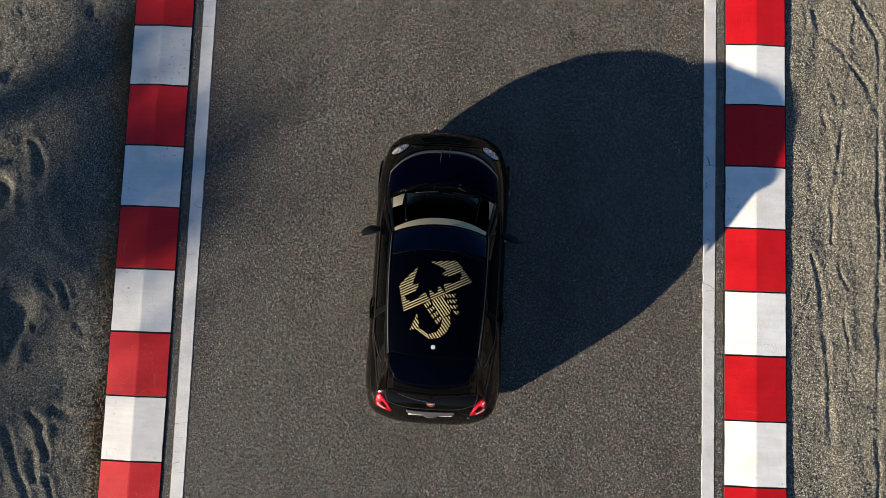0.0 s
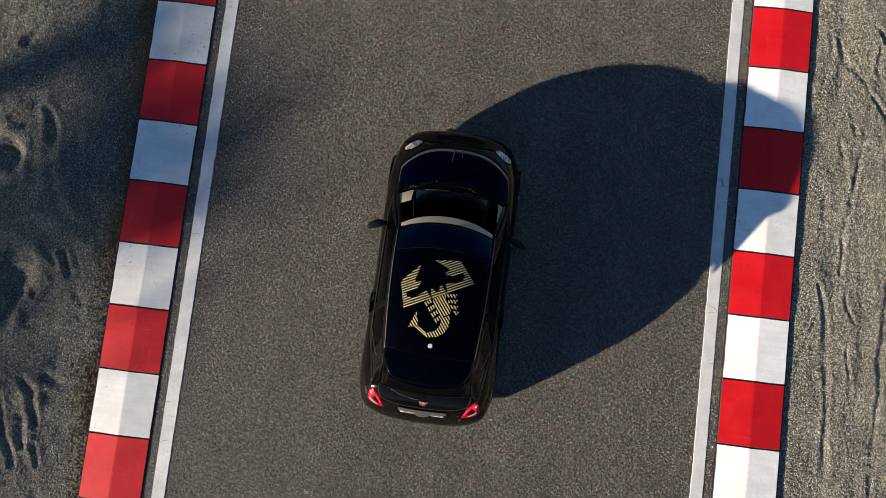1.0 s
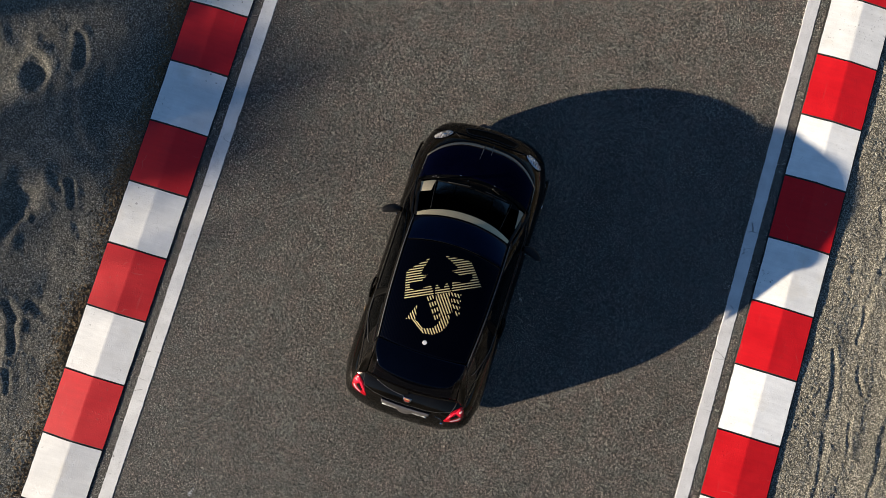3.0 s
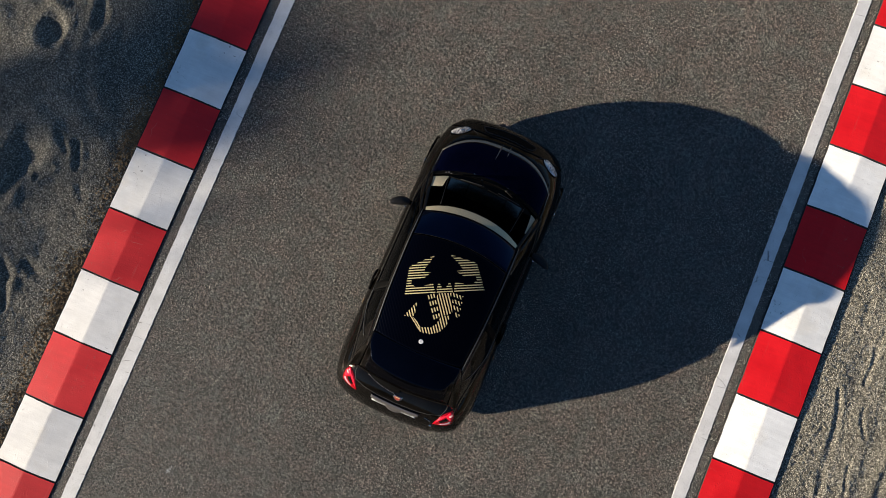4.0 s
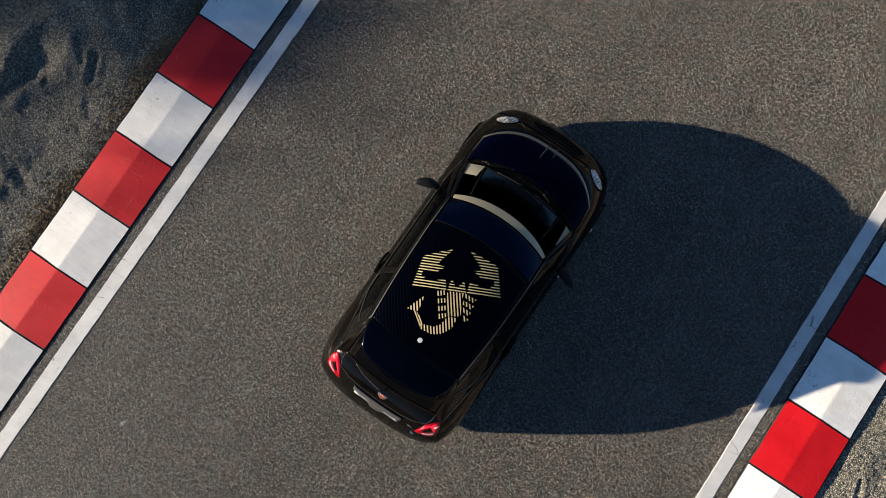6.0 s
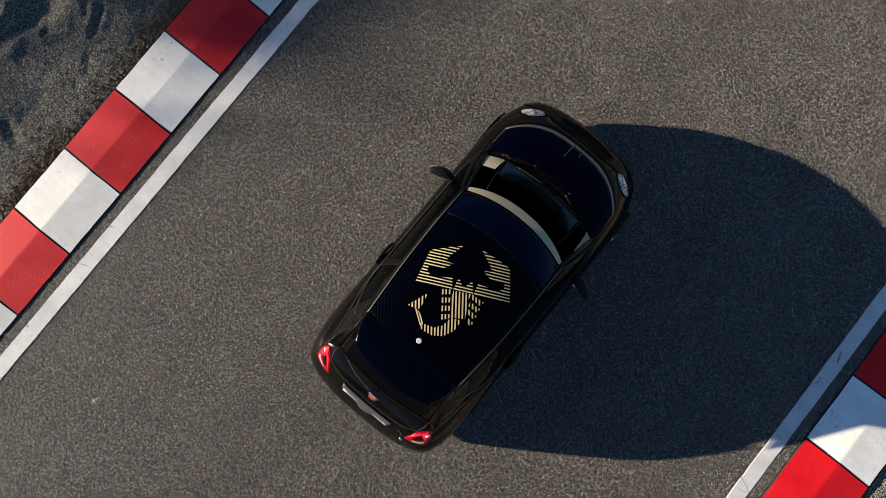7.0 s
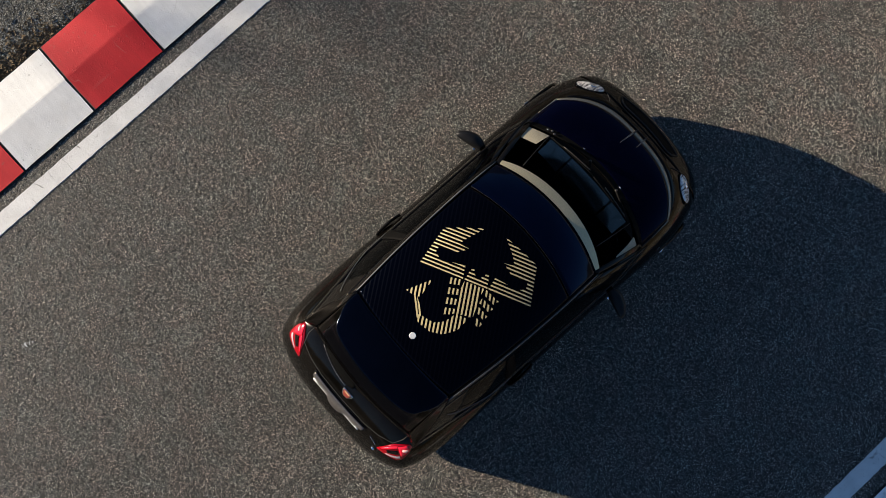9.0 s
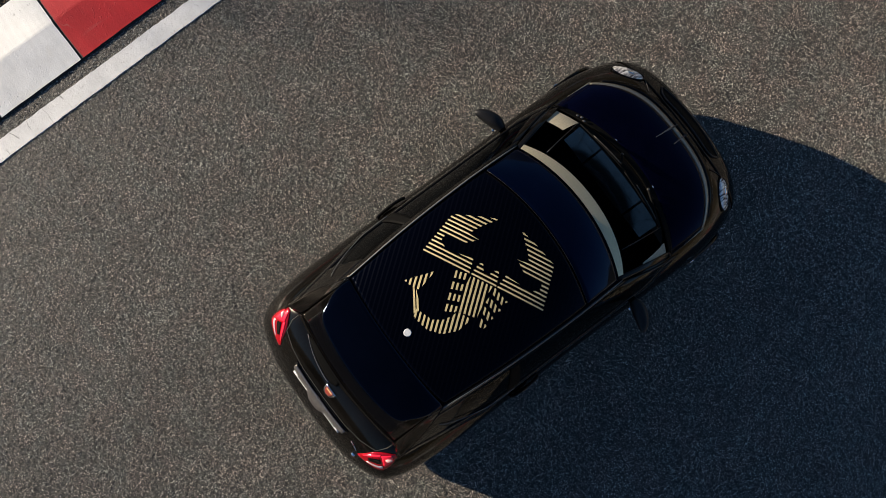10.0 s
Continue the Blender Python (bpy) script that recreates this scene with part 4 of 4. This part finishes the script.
        run = [on_screen(x0 - 0.12 + (x1 + 0.16 - x0) * k / 10, y0 - 0.012 + (y1 - y0) * k / 10, 0.010) for k in range(11)]
        tube("wiper_blade", run, 0.006, BLACK, arm)
        # the blade's highlight, added as a thin grey bar
        tube("blade_spine", [on_screen(x0 + (x1 - x0) * k / 8, y0 + (y1 - y0) * k / 8, 0.020) for k in range(9)], 0.0042, WIPER_GREY, arm, "grey highlight painted along the wiper blade")
        blob("wiper_pivot", (0.012, 0.012, 0.010), Matrix.Translation(on_screen(px, py, 0.026)), WIPER_GREY, arm)
    for x, y in ((-0.505, 0.971), (-0.475, 0.985), (-0.445, 0.978)):
        blob("cowl_clip", (0.011, 0.007, 0.006), pose(x, y, deck(x, y) + 0.030, 0, 0, 35), HANDLE, car)
    # front bumper: grille slot with a bright rim, lower lip
    def front(u, v, up=0.01):
        s = 2 * u - 1
        y = 1.748 - 0.055 * s * s - (0.100 * (1 - abs(s) ** 5) ** 0.6 + 0.004) * v
        return Vector((0.33 * s, y, deck(0.33 * s, y) + up))
    slot = sheet("grille", front, 20, 3, BLACK, car, "long dark bumper slot", thick=0.004)
    ring = [front(u, 0, 0.012) for u in np.linspace(0, 1, 20).tolist()] + [front(u, 1, 0.012) for u in np.linspace(1, 0, 20).tolist()]
    tube("grille_rim", ring + ring[:1], 0.008, MIRROR_GREY, slot)
    for off in (0.035, 0.085):
        crease = [(0.52 * s, 1.748 - 0.11 * s * s + off * 0.6) for s in np.linspace(-1, 1, 30).tolist()]
        crease = [Vector((x, y, deck(x, y) + 0.004)) for x, y in crease]
        tube("bumper_crease", crease, 0.004, BUMPER, car)
    for side in (1, -1):
        tube("lamp_seam", [(side * x, y, deck(x, y) + 0.006) for x, y in ((0.36, 1.545), (0.40, 1.575), (0.45, 1.60))], 0.003, RUBBER, car)
    # cabin: dark tub, dashboard, seats, light pillar trim
    box("cabin_floor", (1.2, 2.2, 0.06), pose(0, -0.2, 0.28), CLOTH, car)
    sheet("dashboard", lambda u, v: (1.22 * (u - 0.5), 0.98 - 0.42 * v - 0.25 * (2 * u - 1) ** 2 * (1 - v), 0.90 + 0.03 * math.sin(math.pi * v)), 16, 6, CLOTH, car, thick=0.05)
    # three glossy mirror plates added on top of the dashboard, tilted back towards the seats, for the sky's reflection
    # in the windscreen
    for x0, x1 in ((-0.43, -0.222), (-0.207, 0.228), (0.243, 0.43)):
        def plate_at(u, v):
            x, d = x0 + (x1 - x0) * u, 0.15 * v
            return (x, 0.80 + d - 0.10 * x * x, 0.932 + 0.53 * d + 0.45 * d * d - 0.16 * x * x)
        sheet("dash_panel", plate_at, 10, 10, DASH_MIRROR, car, "added mirror plate for the sky's reflection in the windscreen")
    for x in (-0.32, 0.32):
        seat = blob("seat", (0.23, 0.24, 0.10), pose(x, -0.05, 0.55), CLOTH, car, "black cloth seat", 0.6)
        blob("seat_back", (0.22, 0.08, 0.33), pose(x, -0.30, 0.85, -14, 0, 0), CLOTH, seat, power=0.6)
        blob("headrest", (0.12, 0.05, 0.08), pose(x, -0.40, 1.22), CLOTH, seat, power=0.7)
    wheel_ring = [(-0.32 + 0.17 * math.cos(a), 0.42 + 0.06 * math.sin(a), 0.86 + 0.15 * math.sin(a)) for a in np.linspace(0, 2 * math.pi, 25)]
    tube("steering_wheel", wheel_ring, 0.014, BLACK, car)
    for side in (1, -1):
        def pillar_trim(u, v):
            wide = 0.19 + 0.16 * (v - 0.5) if side < 0 else 0.015 + 0.16 * (v - 0.34)
            return Vector(screen_at(side * (0.94 - u * wide), v)) - Vector((0, 0.003, 0.005))
        sheet("pillar_trim", pillar_trim, 8, 12, BEIGE, car, "light beige inner pillar trim", v=(0.54, 0.86) if side < 0 else (0.36, 0.86))
    box("under_tray", (1.5, 3.2, 0.02), pose(0, 0, 0.185), BLACK, car)


build_car()


# ---------------------------------------------------------------- trees beside the track, whose shade falls on the gravel
def tree(x, y, height, spread, seed, leaves=14000, puff=0.75, umbrella=False):
    """A tapered trunk, limbs and small leaves; an umbrella pine holds them in a flat top."""
    rnd = random.Random(seed)
    t = new("tree")
    t.location = (x, y, -0.12)
    tagged(t, "flat-topped umbrella pine standing beyond the gravel" if umbrella else "broad green tree standing beyond the gravel", "tree", "trees beside the track")
    pts = [(0.15 * math.sin(k), 0.12 * math.cos(k * 1.3), height * 0.8 * k / 8) for k in range(9)]
    tube("trunk", pts, (0.032 * height, 0.008 * height), BARK, t, sides=10)
    tips = []
    for k in range(22):
        a, z0 = k * 2.4, height * (0.3 + 0.5 * k / 22)
        if umbrella:
            z0 = height * (0.70 + 0.10 * k / 22)
            reach = spread * math.sqrt((k + 0.5) / 22)
            end = Vector((reach * math.cos(a), reach * math.sin(a), height * (0.972 + 0.02 * rnd.random())))
            tips.append(end)
        else:
            reach = spread * (0.55 + 0.45 * rnd.random()) * math.sin(math.pi * (0.25 + 0.7 * k / 22))
            end = Vector((reach * math.cos(a), reach * math.sin(a), z0 + height * 0.2))
            tips += [end, Vector((0, 0, z0)).lerp(end, 0.6)]
        tube("limb", [Vector((0, 0, z0)).lerp(end, u) + Vector((0, 0, 0.25 * math.sin(u * 3))) for u in (0, 0.35, 0.7, 1)], ((0.004 if umbrella else 0.011) * height, (0.0015 if umbrella else 0.003) * height), BARK, t, sides=6)
    verts, faces = [], []
    for k in range(leaves):
        c = rnd.choice(tips) + Vector((rnd.gauss(0, puff), rnd.gauss(0, puff), rnd.gauss(0, (0.4 if umbrella else 0.8) * puff)))
        e = Euler((rnd.random() * 6, rnd.random() * 6, rnd.random() * 6)).to_matrix()
        s = 0.10 + 0.10 * rnd.random()
        b = len(verts)
        verts += [c + e @ Vector(p) * s for p in ((-1, 0, 0), (0, -0.5, 0.1), (1, 0, 0), (0, 0.5, 0.1))]
        faces.append((b, b + 1, b + 2, b + 3))
    obj("crown", verts, faces, LEAF, t)
    return t


tree(-40.85, -22.45, 12.6, 0.95, 3, 430, 0.42, True)
tree(-42.1, -21.1, 12.9, 0.45, 6, 90, 0.32, True)
tree(-42.9, -25.3, 12.4, 3.2, 4, 3600)
tree(-44.6, -24.4, 12.4, 4.0, 5, 3000)
tree(-45.0, -22.3, 12.5, 1.6, 7, 1100, 0.7)


# ---------------------------------------------------------------- dry litter along the left kerb, stains on the road
def litter():
    rnd = random.Random(8)
    verts, faces = [], []
    for k in range(11000):
        x = -KERB_OUT - 0.01 - min(abs(rnd.gauss(0, 0.12)), 0.5)
        y = rnd.uniform(-4.0, 6.0)
        if rnd.random() > 0.35 + 0.65 * max(0, math.sin(y * 2.3 + 1.2 * math.sin(y * 0.9))):
            continue
        e = Euler((rnd.uniform(-0.7, 0.7), rnd.uniform(-0.7, 0.7), rnd.random() * 6)).to_matrix()
        s = rnd.uniform(0.008, 0.028)
        c = Vector((x, y, -0.020 + rnd.random() * 0.012))
        b = len(verts)
        verts += [c + e @ Vector(p) * s for p in ((-1, -0.2, 0), (0, -0.5, 0.25), (1, 0, 0), (0.1, 0.5, 0.2))]
        faces.append((b, b + 1, b + 2, b + 3))
    ob = obj("litter", verts, faces, LITTER)
    tagged(ob, "dry brown plant litter along the kerb", "litter", kind="stuff")


litter()


def stain(x, y, size, seed, mat, label, flecks=60):
    """Many small flecks that thin out from the middle."""
    rnd = random.Random(seed)
    verts, faces = [], []
    for k in range(flecks):
        cx, cy, r = x + rnd.gauss(0, size), y + rnd.gauss(0, size * 1.3), rnd.uniform(0.003, 0.009)
        b = len(verts)
        verts += [(cx + r * rnd.uniform(0.5, 1.2) * math.cos(a), cy + r * rnd.uniform(0.5, 1.2) * math.sin(a), 0.0035 + 0.00003 * k) for a in [2 * math.pi * j / 6 for j in range(6)]]
        faces.append(tuple(range(b, b + 6)))
    tagged(obj("stain", verts, faces, mat), label, "stain", kind="structure")


for k, (x, y, size) in enumerate(((2.05, 4.62, 0.07), (1.60, 3.77, 0.06), (-0.05, 2.78, 0.04), (-0.56, 2.85, 0.03), (1.15, 3.25, 0.04))):
    stain(x, y, size, k, STAIN, "small dark oil stain on the asphalt", 110 if k < 2 else 50)
stain(-2.43, -3.12, 0.022, 9, SILVER, "small pale chip mark on the asphalt", 26)


# ---------------------------------------------------------------- kerbs, block by block
def kerb_block_mesh(mat, name, seed):
    """One precast block: a low ridge along its middle, its uneven rims smeared with bitumen."""
    rnd = random.Random(seed)
    wide, long = KERB_OUT - KERB_IN, STEP - 0.010
    xs = [-wide / 2, -wide / 2 + 0.008, -wide / 4, -0.01, 0.01, wide / 4, wide / 2 - 0.008, wide / 2]
    zs = [0.000, 0.012, 0.028, 0.044, 0.044, 0.028, 0.012, 0.000]
    ys = [-long / 2, -long / 2 + 0.007] + [-long / 2 + long * k / 8 for k in range(1, 8)] + [long / 2 - 0.007, long / 2]
    bm = bmesh.new()
    rows = []
    for j, y in enumerate(ys):
        row = []
        for i, (x, z) in enumerate(zip(xs, zs)):
            end = j in (0, len(ys) - 1)
            jy = rnd.uniform(-0.003, 0.003) if j in (0, 1, len(ys) - 2, len(ys) - 1) else 0
            jx = rnd.uniform(-0.003, 0.003) if i in (0, 1, len(xs) - 2, len(xs) - 1) else 0
            row.append(bm.verts.new((x + jx, y + jy, z - (0.004 if end else 0))))
        rows.append(row)
    for j, (a, b) in enumerate(zip(rows, rows[1:])):
        for k in range(len(xs) - 1):
            face = bm.faces.new((a[k], a[k + 1], b[k + 1], b[k]))
            face.material_index = 1 if j in (0, len(rows) - 2) or k in (0, len(xs) - 2) else 0
    for line in ([r[0] for r in rows], [r[-1] for r in rows], rows[0], rows[-1]):
        low = [bm.verts.new((v.co.x, v.co.y, -0.10)) for v in line]
        for k in range(len(line) - 1):
            bm.faces.new((line[k], line[k + 1], low[k + 1], low[k])).material_index = 1
    bmesh.ops.recalc_face_normals(bm, faces=bm.faces)
    me = bpy.data.meshes.new(name)
    bm.to_mesh(me)
    bm.free()
    me.materials.append(mat)
    me.materials.append(MORTAR)
    return me


def kerb(name, side, first, red, white):
    half = (KERB_OUT - KERB_IN) / 2
    profile = [(-half - 0.010, -0.10), (-half - 0.010, 0.001), (-half, -0.001), (0.0, 0.036), (half, -0.001), (half + 0.010, 0.001), (half + 0.010, -0.10)]
    n = len(profile)
    verts = [(x, y, z) for y in (-70, 90) for x, z in profile]
    faces = [(k, (k + 1) % n, n + (k + 1) % n, n + k) for k in range(n)] + [tuple(range(n))[::-1], tuple(range(n, 2 * n))]
    base = obj(name, verts, faces, MORTAR)
    base.location.x = side * (KERB_IN + KERB_OUT) / 2
    tagged(base, "low race kerb of worn red and white blocks" if side < 0 else "low race kerb of bright red and white blocks", "kerb", kind="structure")
    meshes = {c: [kerb_block_mesh(m, "kerb_block", 10 * s + len(c)) for s in range(4)] for c, m in (("red", red), ("white", white))}
    for k in range(-24, 36):
        me = meshes["red" if k % 2 == 0 else "white"][(k * 7) % 4]
        ob = new("kerb_block", me)
        ob.parent = base
        ob.location = (0.0, first + STEP * (k + 0.5), 0.0)
    return base


kerb("kerb", -1, 0.404, RED_WORN, WHITE_WORN)
kerb("kerb", 1, 0.401, RED, WHITE)
